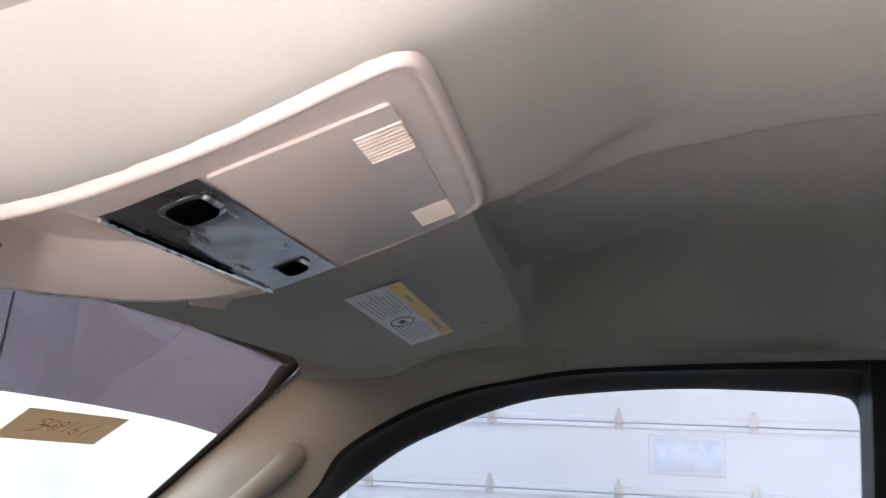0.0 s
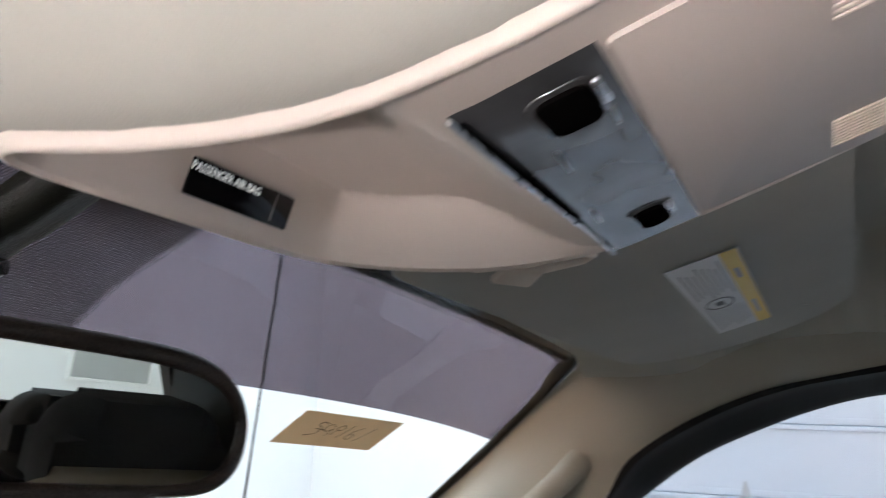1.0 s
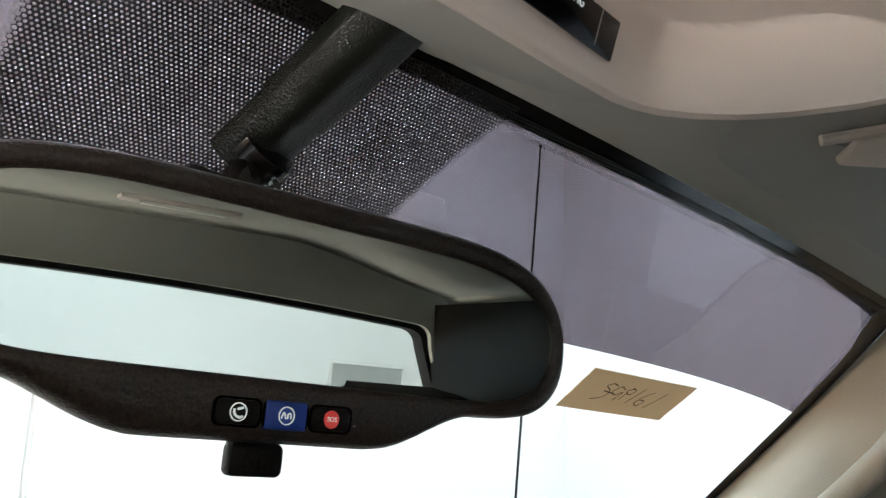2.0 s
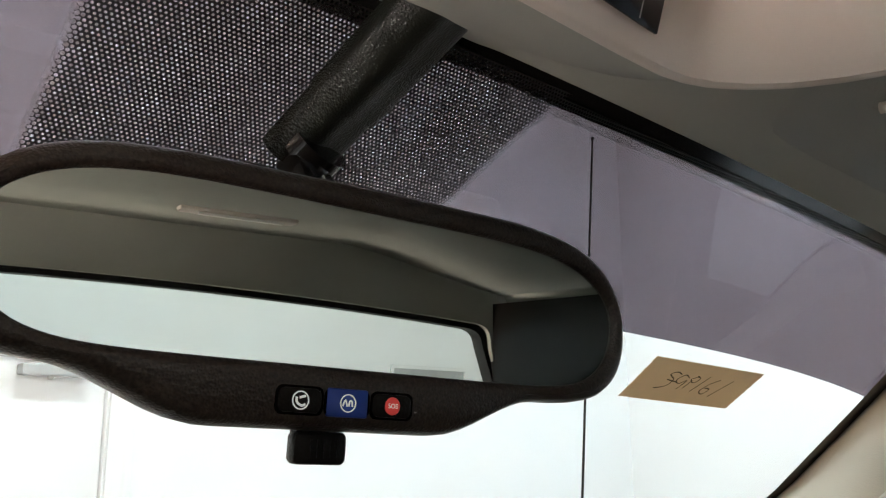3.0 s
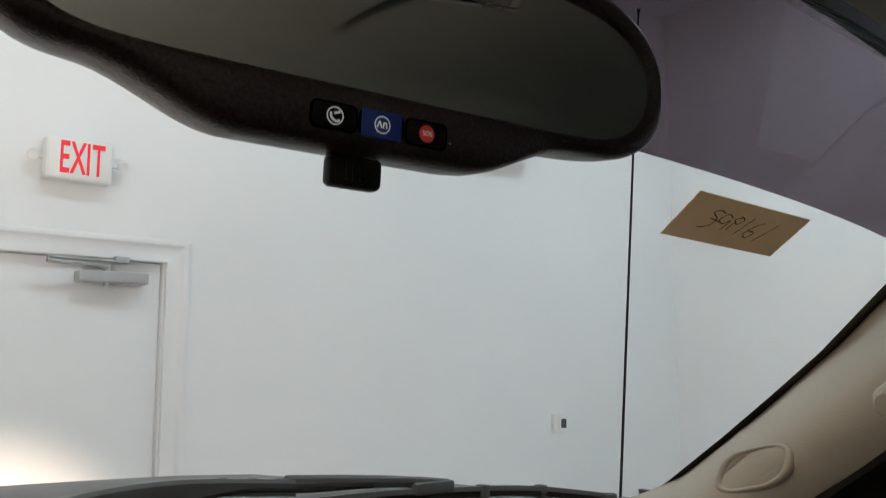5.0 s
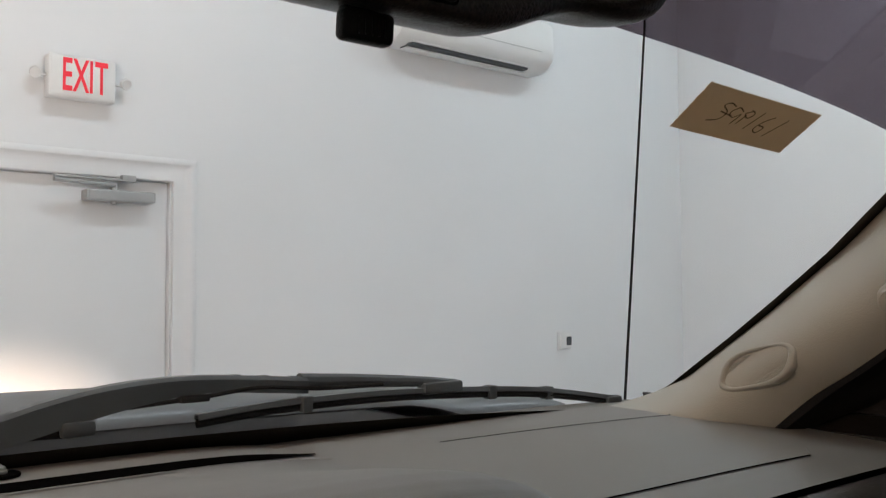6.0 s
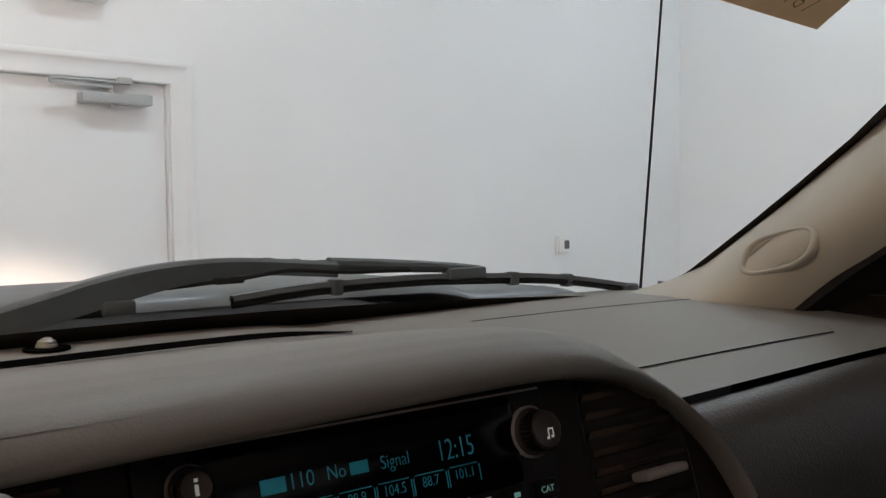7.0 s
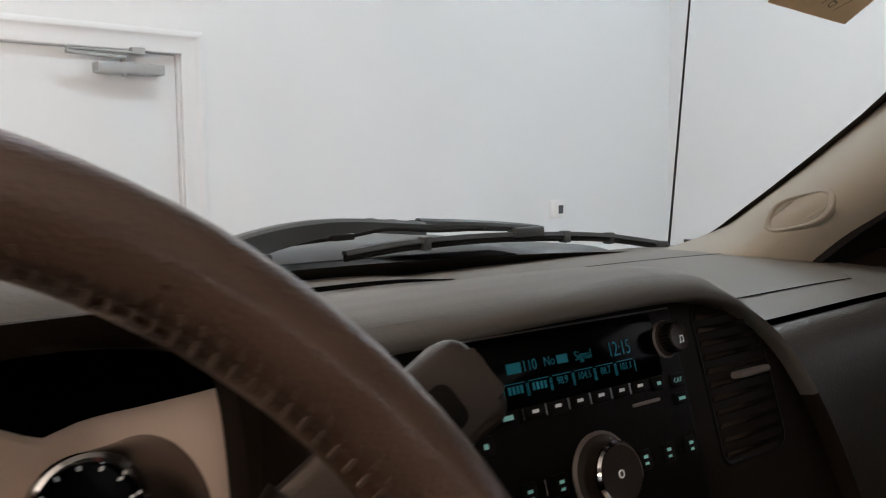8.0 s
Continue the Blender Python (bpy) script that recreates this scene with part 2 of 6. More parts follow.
def lettering(name, words, size, m, material, parent=None, depth=0.0004, label="", align="CENTER", space=1.0, local=False, thin=0.0):
    c = bpy.data.curves.new(name, "FONT")
    c.body, c.size, c.extrude, c.align_x, c.align_y, c.space_character = words, size, depth, align, "CENTER", space
    c.resolution_u, c.offset = 3, thin * size
    o = bpy.data.objects.new(name, c)
    me = bpy.data.meshes.new_from_object(o)
    bpy.data.objects.remove(o)
    bm = bmesh.new()
    bm.from_mesh(me)
    bpy.data.meshes.remove(me)
    bm.transform(m)
    return part(name, bm, material, parent, label, 0, local)


def mix(knots, v):
    """Smooth value through (place, value) knots."""
    if v <= knots[0][0]:
        return knots[0][1]
    for (a, p), (b, q) in zip(knots, knots[1:]):
        if v <= b:
            s = (v - a) / (b - a)
            return p + (q - p) * s
    return knots[-1][1]


def steps(a, b, n):
    return [a + (b - a) * i / n for i in range(n + 1)]


def smooth01(v):
    v = max(0.0, min(1.0, v))
    return v * v * (3 - 2 * v)


# ---------------------------------------------------------------- the hall round the truck
HX0, HX1, HY0, HY1, HZ = -1.6, 5.22, -7.0, 3.93, 4.2
# floor stays out of view; its paleness is set to bounce light upwards
solid("floor", box(HX0 - 0.2, HX1 + 0.3, HY0 - 0.2, HY1 + 0.2, -0.15, 0.0), CONCRETE, "pale sealed concrete floor of the garage", "floor", smooth=0)
solid("ceiling", box(HX0 - 0.2, HX1 + 0.3, HY0 - 0.2, HY1 + 0.2, HZ, HZ + 0.15), WALL, "white painted garage ceiling", "ceiling", smooth=0)
DX0, DX1, DTOP = 0.49, 1.41, 2.045
bm = box(HX0, DX0 - 0.02, HY1, HY1 + 0.15, 0, HZ)
box(DX1 + 0.02, HX1, HY1, HY1 + 0.15, 0, HZ, bm=bm)
box(DX0 - 0.02, DX1 + 0.02, HY1, HY1 + 0.15, DTOP + 0.02, HZ, bm=bm)
solid("wall_north", bm, WALL, "smooth white painted wall with a door opening", "wall", smooth=0)
# unseen openings, made up to hold and shape the warm fill lamps
WY0, WY1, WZ0, WZ1 = -1.7, 1.3, 0.67, 1.21
VY0, VY1, VZ0, VZ1 = -1.7, 1.3, 1.96, 2.52
bm = box(HX0 - 0.15, HX0, HY0, WY0, 0, HZ)
box(HX0 - 0.15, HX0, WY1, HY1 + 0.15, 0, HZ, bm=bm)
box(HX0 - 0.15, HX0, WY0, WY1, 0, WZ0, bm=bm)
box(HX0 - 0.15, HX0, WY0, WY1, WZ1, VZ0, bm=bm)
box(HX0 - 0.15, HX0, WY0, WY1, VZ1, HZ, bm=bm)
solid("wall_west", bm, WALL, "smooth white painted unseen side wall with two added windows", "wall", smooth=0)
solid("wall_south", box(HX0, HX1, HY0 - 0.15, HY0, 0, HZ), WALL, "smooth white painted rear wall", "wall", smooth=0)
GY0, GY1, GTOP = -4.2, 1.85, 2.711
bm = box(HX1, HX1 + 0.15, HY0, GY0, 0, HZ)
box(HX1, HX1 + 0.15, GY1, HY1 + 0.15, 0, HZ, bm=bm)
box(HX1, HX1 + 0.15, GY0, GY1, GTOP, HZ, bm=bm)
solid("wall_east", bm, WALL, "white wall with a wide garage door opening", "wall", smooth=0)


def ceiling_light(x, y):
    t = thing("ceiling_light", (x, y, HZ - 0.08), "long white flat ceiling light, switched on", "ceiling light", "garage ceiling lights")
    part("frame", box(x - 0.66, x + 0.66, y - 0.18, y + 0.18, HZ - 0.07, HZ - 0.002, 0.01), WHITE_PLASTIC, t)
    part("diffuser", box(x - 0.62, x + 0.62, y - 0.14, y + 0.14, HZ - 0.082, HZ - 0.072, 0.003), LIGHT_PANEL, t, "glowing white diffuser")


for lx, ly in ((1.0, 2.3), (4.0, 2.3), (-0.9, -4.2), (0.5, -4.2), (2.4, -4.2)):
    ceiling_light(lx, ly)

def wide_window(name, y0, y1, z0, z1, label):
    t = thing(name, (HX0, 0, z0), label, "window", kind="structure")
    ym = 0.5 * (y0 + y1)
    for a0, a1, b0, b1 in ((y0, y1, z0, z0 + 0.05), (y0, y1, z1 - 0.05, z1), (y0, y0 + 0.05, z0 + 0.05, z1 - 0.05), (y1 - 0.05, y1, z0 + 0.05, z1 - 0.05), (ym - 0.03, ym + 0.03, z0 + 0.05, z1 - 0.05)):
        part("window_frame", box(HX0 - 0.05, HX0 - 0.01, a0, a1, b0, b1, 0.004), WHITE_PLASTIC, t)
    for a0, a1 in ((y0 + 0.05, ym - 0.03), (ym + 0.03, y1 - 0.05)):
        part("pane", box(HX0 - 0.035, HX0 - 0.029, a0, a1, z0 + 0.05, z1 - 0.05), GLASS, t, smooth=0).visible_shadow = False


wide_window("added_window_1", WY0, WY1, WZ0, WZ1, "added low wide white framed window for the warm fill lamp")
wide_window("added_window_2", VY0, VY1, VZ0, VZ1, "added high wide white framed window for the warm fill lamp")

# the steel door with its frame and closer
door = thing("door_1", (0.95, HY1 + 0.05, 0), "closed white steel door with moulded casing", "door", kind="structure")
part("leaf", box(DX0, DX1, HY1 + 0.025, HY1 + 0.07, 0.01, DTOP, 0.002), DOOR_WHITE, door)
for nm, x0, x1, z0, z1 in (("jamb", DX0 - 0.018, DX0 - 0.004, 0, DTOP + 0.016), ("jamb", DX1 + 0.004, DX1 + 0.018, 0, DTOP + 0.016), ("head_jamb", DX0 - 0.004, DX1 + 0.004, DTOP + 0.004, DTOP + 0.016)):
    part(nm, box(x0, x1, HY1 + 0.002, HY1 + 0.14, z0, z1, 0.001), DOOR_WHITE, door)


def casing(profile_path):
    """A moulded strip mitred at the corners: its section runs from the opening outwards."""
    sec = [(0.0, 0.0), (0.0, -0.012), (0.004, -0.015), (0.03, -0.013), (0.05, -0.012), (0.066, -0.016), (0.073, -0.022), (0.086, -0.024), (0.096, -0.020), (0.099, -0.002), (0.099, 0.0)]
    rows = []
    for (x, z), (nx, nz) in profile_path:
        rows.append([(x + nx * s * 1.12, HY1 + d - 0.0006, z + nz * s * 1.12) for s, d in sec])
    return sheet(rows)


part("casing", casing([((DX0 - 0.012, 0.0), (-1, 0)), ((DX0 - 0.012, DTOP + 0.004), (-1, 0.95))]), DOOR_WHITE, door)
part("casing", casing([((DX1 + 0.012, DTOP + 0.004), (1, 0.95)), ((DX1 + 0.012, 0.0), (1, 0))]), DOOR_WHITE, door)
part("casing", casing([((DX0 - 0.012, DTOP + 0.004), (-1, 0.95)), ((DX1 + 0.012, DTOP + 0.004), (1, 0.95))]), DOOR_WHITE, door)

closer = thing("door_closer", (1.18, HY1 - 0.03, 1.965), "grey metal door closer with folding arm on the door", "door closer")
part("body", box(1.045, 1.325, HY1 - 0.052, HY1 + 0.024, 1.945, 1.992, 0.008, 3), STEEL_GREY, closer)
part("end_cap", box(1.040, 1.052, HY1 - 0.050, HY1 + 0.022, 1.947, 1.990, 0.004, 2), STEEL_GREY, closer)
part("end_cap", box(1.318, 1.330, HY1 - 0.050, HY1 + 0.022, 1.947, 1.990, 0.004, 2), STEEL_GREY, closer)
part("pinion", lathe([(0.0, -0.006), (0.014, -0.006), (0.014, 0.040), (0.0, 0.040)], 16, pose(1.16, HY1 - 0.02, 1.982)), STEEL_GREY, closer)
part("pinion_cap", lathe([(0.0, -0.014), (0.012, -0.012), (0.014, 0.004), (0.0, 0.004)], 16, pose(1.16, HY1 - 0.02, 1.944)), STEEL_GREY, closer)
part("arm", tube([(1.16, HY1 - 0.030, 2.014), (1.02, HY1 - 0.052, 2.016), (0.905, HY1 - 0.066, 2.018)], 0.012, 10, flat=0.8), STEEL_GREY, closer)
part("forearm", tube([(0.905, HY1 - 0.066, 2.032), (1.08, HY1 - 0.050, 2.034), (1.21, HY1 - 0.035, 2.036)], 0.009, 10, flat=0.7), STEEL_GREY, closer)
part("shoe", box(1.185, 1.245, HY1 - 0.05, HY1 - 0.016, 2.03, 2.058, 0.004), STEEL_GREY, closer)

# lit exit sign with two lamp heads
sign = thing("exit_sign", (1.012, HY1, 2.44), "white exit sign with red letters and two small lamp heads", "exit sign")
part("housing", box(0.878, 1.146, HY1 - 0.066, HY1 - 0.001, 2.352, 2.525, 0.008, 3), WHITE_PLASTIC, sign)
part("face", box(0.886, 1.138, HY1 - 0.070, HY1 - 0.064, 2.360, 2.517, 0.003, 2), WHITE_PLASTIC, sign)
for ch, x in (("E", 0.948), ("X", 1.003), ("I", 1.044), ("T", 1.085)):
    bm = bmesh.new()
    c = bpy.data.curves.new("letter", "FONT")
    c.body, c.size, c.extrude, c.align_x, c.align_y, c.offset = ch, 0.19, 0.001, "CENTER", "CENTER", 0.0022
    o = bpy.data.objects.new("letter", c)
    me = bpy.data.meshes.new_from_object(o)
    bpy.data.objects.remove(o)
    bm.from_mesh(me)
    bpy.data.meshes.remove(me)
    bm.transform(pose(x, HY1 - 0.0715, 2.437, 90, 0, 0) @ Matrix.Diagonal((0.46, 1.0, 1.0, 1.0)))
    part("letter", bm, RED, sign, "red letter " + ch, smooth=0)
for s, x in ((-1, 0.852), (1, 1.172)):
    part("lamp_arm", box(x - 0.026, x + 0.026, HY1 - 0.042, HY1 - 0.022, 2.432, 2.446, 0.003), WHITE_PLASTIC, sign)
    head = part("lamp_head", lathe([(0.0, 0.0), (0.012, 0.001), (0.020, 0.014), (0.023, 0.034), (0.021, 0.037), (0.0, 0.033)], 20, pose(x + s * 0.014, HY1 - 0.03, 2.452, 115, 0, s * 15)), WHITE_PLASTIC, sign)

# wall mounted air conditioner
ac = thing("air_conditioner", (3.1, HY1, 2.95), "long white wall mounted split air conditioner", "air conditioner")
sec = [(0.0, 2.80), (-0.10, 2.80), (-0.165, 2.826), (-0.205, 2.865), (-0.212, 2.93), (-0.205, 3.06), (-0.18, 3.09), (0.0, 3.092)]
rows = [[(x, HY1 - 0.001 + y * k, 2.95 + (z - 2.95) * (0.5 + 0.5 * k)) for y, z in sec] for x, k in ((2.36, 0.0), (2.362, 0.86), (2.372, 0.97), (2.40, 1.0), (3.46, 1.0), (3.488, 0.97), (3.498, 0.86), (3.50, 0.0))]
part("body", sheet(rows), WHITE_PLASTIC, ac, smooth=40)
part("outlet", box(2.46, 3.32, HY1 - 0.158, HY1 - 0.05, 2.793, 2.812, 0.004), WIPER_GREY, ac, "dark air outlet slot", smooth=0)
part("louver", box(2.455, 3.325, HY1 - 0.122, HY1 - 0.062, 2.783, 2.790, 0.002), WHITE_PLASTIC, ac)
part("louver", box(2.455, 3.325, HY1 - 0.172, HY1 - 0.134, 2.806, 2.812, 0.002), WHITE_PLASTIC, ac)
part("front_seam", box(2.40, 3.38, HY1 - 0.2135, HY1 - 0.211, 2.899, 2.902), STEEL_GREY, ac, smooth=0)

ac.location += Vector((0.19, 0, 0.06))

stat = thing("thermostat", (3.96, HY1, 1.265), "small white wall thermostat with a dark screen", "thermostat")
part("back_plate", box(3.902, 4.016, HY1 - 0.012, HY1 - 0.001, 1.200, 1.315, 0.004), WHITE_PLASTIC, stat)
part("case", box(3.912, 4.006, HY1 - 0.030, HY1 - 0.011, 1.207, 1.308, 0.006, 3), WHITE_PLASTIC, stat)
part("screen", box(3.958, 4.002, HY1 - 0.0325, HY1 - 0.029, 1.229, 1.283, 0.001), SCREEN_GREY, stat, "dark grey screen")

board = thing("wall_panel", (3.70, HY0, 1.53), "pale grey framed panel on the white rear wall", "wall panel")
part("board", box(3.33, 4.07, HY0 + 0.001, HY0 + 0.02, 1.38, 1.69, 0.003), STEEL_GREY, board, smooth=0)
for x0, x1, z0, z1 in ((3.30, 4.10, 1.35, 1.379), (3.30, 4.10, 1.691, 1.72), (3.30, 3.329, 1.38, 1.69), (4.071, 4.10, 1.38, 1.69)):
    part("frame", box(x0, x1, HY0 + 0.001, HY0 + 0.035, z0, z1, 0.003), WHITE_PLASTIC, board, smooth=0)

# sectional garage door
gdoor = thing("garage_door", (HX1 + 0.03, -0.8, 0), "white panelled sectional garage door with grey hinges, closed", "garage door")
SEC = 0.4165
for k in range(7):
    z0 = -0.205 + k * SEC if k else 0.005
    z1 = -0.205 + (k + 1) * SEC
    z1 = min(z1, GTOP)
    s = part("section", box(HX1 + 0.02, HX1 + 0.07, GY0, GY1, z0 + 0.002, z1 - 0.002, 0.003), GARAGE_WHITE, gdoor, smooth=0)
    part("rail", box(HX1 + 0.006, HX1 + 0.021, GY0 + 0.01, GY1 - 0.01, z1 - 0.030, z1 - 0.004, 0.003), GARAGE_WHITE, gdoor)
    if k < 6:
        part("lip", box(HX1 + 0.012, HX1 + 0.0215, GY0 + 0.01, GY1 - 0.01, z1 + 0.004, z1 + 0.040, 0.002), GARAGE_WHITE, gdoor)
for k in range(1, 6):
    zj = -0.205 + (k + 1) * SEC
    for j in range(-5, 4):
        y = 0.157 + j * 0.775
        if GY0 + 0.1 < y < GY1 - 0.1 and zj < GTOP - 0.05:
            bm = slab([(-0.026, -0.05), (0.026, -0.05), (0.026, 0.012), (0.014, 0.045), (0.008, 0.075), (-0.008, 0.075), (-0.014, 0.045), (-0.026, 0.012)], 0.006, 0.0015, m=pose(HX1 + 0.003, y, zj + 0.012, 90, 0, -90))
            tube([(HX1 + 0.0, y - 0.026, zj - 0.004), (HX1 + 0.0, y + 0.026, zj - 0.004)], 0.009, 10, bm=bm)
            part("hinge", bm, STEEL_GREY, gdoor, "grey steel hinge")
for y0 in (-0.438, -1.99):
    f = part("window_frame", box(HX1 + 0.010, HX1 + 0.026, y0 - 0.016, y0 + 0.416, 1.584, 1.816, 0.006), GARAGE_WHITE, gdoor)
    part("pane", box(HX1 + 0.004, HX1 + 0.0115, y0 + 0.008, y0 + 0.392, 1.608, 1.792, 0.002), FROST, f, "milky translucent pane")

# ---------------------------------------------------------------- the cab: glass, roof lining, pillars, doors
def glass_y(x, z):
    return 0.579 - 1.34 * (z - 1.69) - 0.055 * x * x


def glass_edge(z):
    return mix([(1.40, 0.70), (1.41, 0.78), (1.44, 0.822), (1.52, 0.826), (1.60, 0.815), (1.685, 0.778), (1.742, 0.748), (1.775, 0.725), (1.792, 0.69)], z)


def glass_top(x):
    return 1.812 - 0.045 * x * x


def glass_low(x):
    return 1.430 - 0.055 * x * x


def on_glass(x, z, off=0.0):
    """A point of the windshield, off metres into the cab."""
    n = Vector((0.11 * x, 1, 1.34)).normalized()
    return Vector((x, glass_y(x, z), z)) - n * off


def glass_sheet(z_low, z_high, off, nu=48, nv=24, grow=0.03):
    rows = []
    for j in range(nv + 1):
        r = []
        for i in range(nu + 1):
            u = -1 + 2 * i / nu
            z = z_low(u * 0.8) + (z_high(u * 0.8) - z_low(u * 0.8)) * j / nv
            r.append(on_glass(u * (glass_edge(z) + grow), z, off))
        rows.append(r)
    return rows


windshield = part("windshield", sheet(glass_sheet(lambda x: glass_low(x) - 0.03, lambda x: glass_top(x) + 0.02, 0.0)), GLASS)
tagged(windshield, "raked clear truck windshield with violet shade band", "windshield", "", "structure")
windshield.visible_shadow = False


def face_cab(ob):
    """Turns a pane's faces towards the cab, so that its gloss is that of air on glass."""
    if sum(p.normal.y * p.area for p in ob.data.polygons) > 0:
        ob.data.flip_normals()
    return ob


face_cab(windshield)


def shade_low(x):
    return 1.7245 - 0.03 * x * x - 0.045 * abs(x) ** 4


face_cab(part("shade_band", sheet(glass_sheet(shade_low, lambda x: glass_top(x) + 0.015, 0.003, nv=6)), SHADE, windshield, "violet tinted shade band")).visible_shadow = False


def edge_loop(inset):
    """Points round the visible glass, drawn in by inset metres."""
    pts = []
    for i in range(41):
        x = -0.66 + 1.32 * i / 40
        pts.append((x, glass_top(x) - 0.8 * inset))
    for z in (1.790, 1.783, 1.772, 1.755, 1.735, 1.71, 1.685, 1.65, 1.60, 1.55, 1.50, 1.46, 1.44, 1.425, 1.412):
        pts.append((glass_edge(z - 0.6 * inset * smooth01((z - 1.76) / 0.03)) - inset * (2.5 if z > 1.43 else 0.9), z + (0.5 * inset if z < 1.43 else 0)))
    for i in range(41):
        x = 0.74 - 1.48 * i / 40
        pts.append((x, glass_low(x) + 0.55 * inset))
    for z in (1.412, 1.425, 1.44, 1.46, 1.50, 1.55, 1.60, 1.65, 1.685, 1.71, 1.735, 1.755, 1.772, 1.783, 1.790):
        pts.append((-glass_edge(z - 0.6 * inset * smooth01((z - 1.76) / 0.03)) + inset * (2.5 if z > 1.43 else 0.9), z + (0.5 * inset if z < 1.43 else 0)))
    return pts


def corner_fill(x, z, g):
    """The printed border swells in the glass's upper corners."""
    k = max(0.0, g) * 1.3 * math.exp(-((abs(x) - 0.705) / 0.035) ** 2 - ((z - 1.783) / 0.022) ** 2)
    return math.copysign(abs(x) - k, x), z - 0.6 * k


part("black_border", sheet([[on_glass(*corner_fill(x, z, g), 0.005) for x, z in edge_loop(g)] for g in (-0.03, 0.0, 0.011)], close_u=True), BLACK_GLOSS, windshield, "black ceramic border")


def perforated():
    """Black print with a honeycomb of clear holes that widen towards its rim; uv in metres, second uv: 1 inside to 0 at the rim."""
    m = bpy.data.materials.new("black_dotted_print")
    m.use_nodes = True
    nt = m.node_tree
    nt.nodes.clear()

    def math_node(op, a, b=None):
        n = nt.nodes.new("ShaderNodeMath")
        n.operation = op
        for i, v in enumerate((a, b)):
            if v is None:
                continue
            if isinstance(v, (int, float)):
                n.inputs[i].default_value = v
            else:
                nt.links.new(v, n.inputs[i])
        return n.outputs[0]

    uv = nt.nodes.new("ShaderNodeUVMap")
    uv.uv_map = "metres"
    sep = nt.nodes.new("ShaderNodeSeparateXYZ")
    nt.links.new(uv.outputs[0], sep.inputs[0])
    fade = nt.nodes.new("ShaderNodeUVMap")
    fade.uv_map = "fade"
    sf = nt.nodes.new("ShaderNodeSeparateXYZ")
    nt.links.new(fade.outputs[0], sf.inputs[0])
    s = 0.00205
    a = math_node("DIVIDE", sep.outputs[0], s)
    b = math_node("DIVIDE", sep.outputs[1], s * 1.732)
    ds = []
    for o in (0.0, 0.5):
        p = math_node("SUBTRACT", math_node("FRACT", math_node("ADD", a, o)), 0.5)
        q = math_node("MULTIPLY", math_node("SUBTRACT", math_node("FRACT", math_node("ADD", b, o)), 0.5), 1.732)
        ds.append(math_node("SQRT", math_node("ADD", math_node("MULTIPLY", p, p), math_node("MULTIPLY", q, q))))
    d = math_node("MINIMUM", ds[0], ds[1])
    r = math_node("SUBTRACT", 0.58, math_node("MULTIPLY", sf.outputs[0], 0.29))
    black = math_node("GREATER_THAN", d, r)
    t = nt.nodes.new("ShaderNodeBsdfTransparent")
    k = nt.nodes.new("ShaderNodeBsdfPrincipled")
    k.inputs["Base Color"].default_value = (0.006, 0.006, 0.006, 1)
    k.inputs["Roughness"].default_value = 0.5
    mx = nt.nodes.new("ShaderNodeMixShader")
    nt.links.new(black, mx.inputs[0])
    nt.links.new(t.outputs[0], mx.inputs[1])
    nt.links.new(k.outputs[0], mx.inputs[2])
    out = nt.nodes.new("ShaderNodeOutputMaterial")
    nt.links.new(mx.outputs[0], out.inputs["Surface"])
    return m


DOTS = perforated()


def dotted(name, x_of, v_range, nu, nv, fade_of, off):
    """A printed patch; x_of(u, z) and fade_of(u, v) for u, v in 0..1."""
    z0, z1 = v_range
    rows, info = [], {}
    for j in range(nv + 1):
        r = []
        for i in range(nu + 1):
            u, v = i / nu, j / nv
            x, z = x_of(u, v)
            r.append(on_glass(x, z, off))
        rows.append(r)
    bm = bmesh.new()
    vs = [[bm.verts.new(p) for p in r] for r in rows]
    l1, l2 = bm.loops.layers.uv.new("metres"), bm.loops.layers.uv.new("fade")
    for j in range(nv):
        for i in range(nu):
            f = bm.faces.new((vs[j][i], vs[j][i + 1], vs[j + 1][i + 1], vs[j + 1][i]))
            for loop, (ii, jj) in zip(f.loops, ((i, j), (i + 1, j), (i + 1, j + 1), (i, j + 1))):
                x, z = x_of(ii / nu, jj / nv)
                loop[l1].uv = (x, z * 1.672)
                loop[l2].uv = (fade_of(ii / nu, jj / nv), 0)
    return part(name, bm, DOTS, windshield, "black dotted print on the glass")


def patch_x(u, v):
    z = 1.730 + 0.078 * v
    lo = -0.0965 - 0.02 * max(0.0, (z - 1.775) / 0.03) ** 2 * 0.25 + 0.02 * max(0, (1.75 - z) / 0.05) ** 2
    hi = 0.103 + 0.42 * max(0.0, z - 1.763) + 12.0 * max(0.0, z - 1.785) ** 2 - 0.02 * max(0, (1.75 - z) / 0.05) ** 2
    return lo + (hi - lo) * u, z


def patch_fade(u, v):
    e = min(u, 1 - u) * 0.22
    return smooth01(min(e / 0.0075, v * 0.18 / 0.010))


dotted("dotted_print", patch_x, (0, 1), 64, 30, patch_fade, 0.006)
for side in (1, -1):
    dotted("dotted_strip", lambda u, v: (side * (0.12 + 0.57 * u), glass_top(0.12 + 0.57 * u) - 0.0055 - 0.006 * (1 - v)), (0, 1), 40, 4, lambda u, v: 0.85 * v, 0.0065)


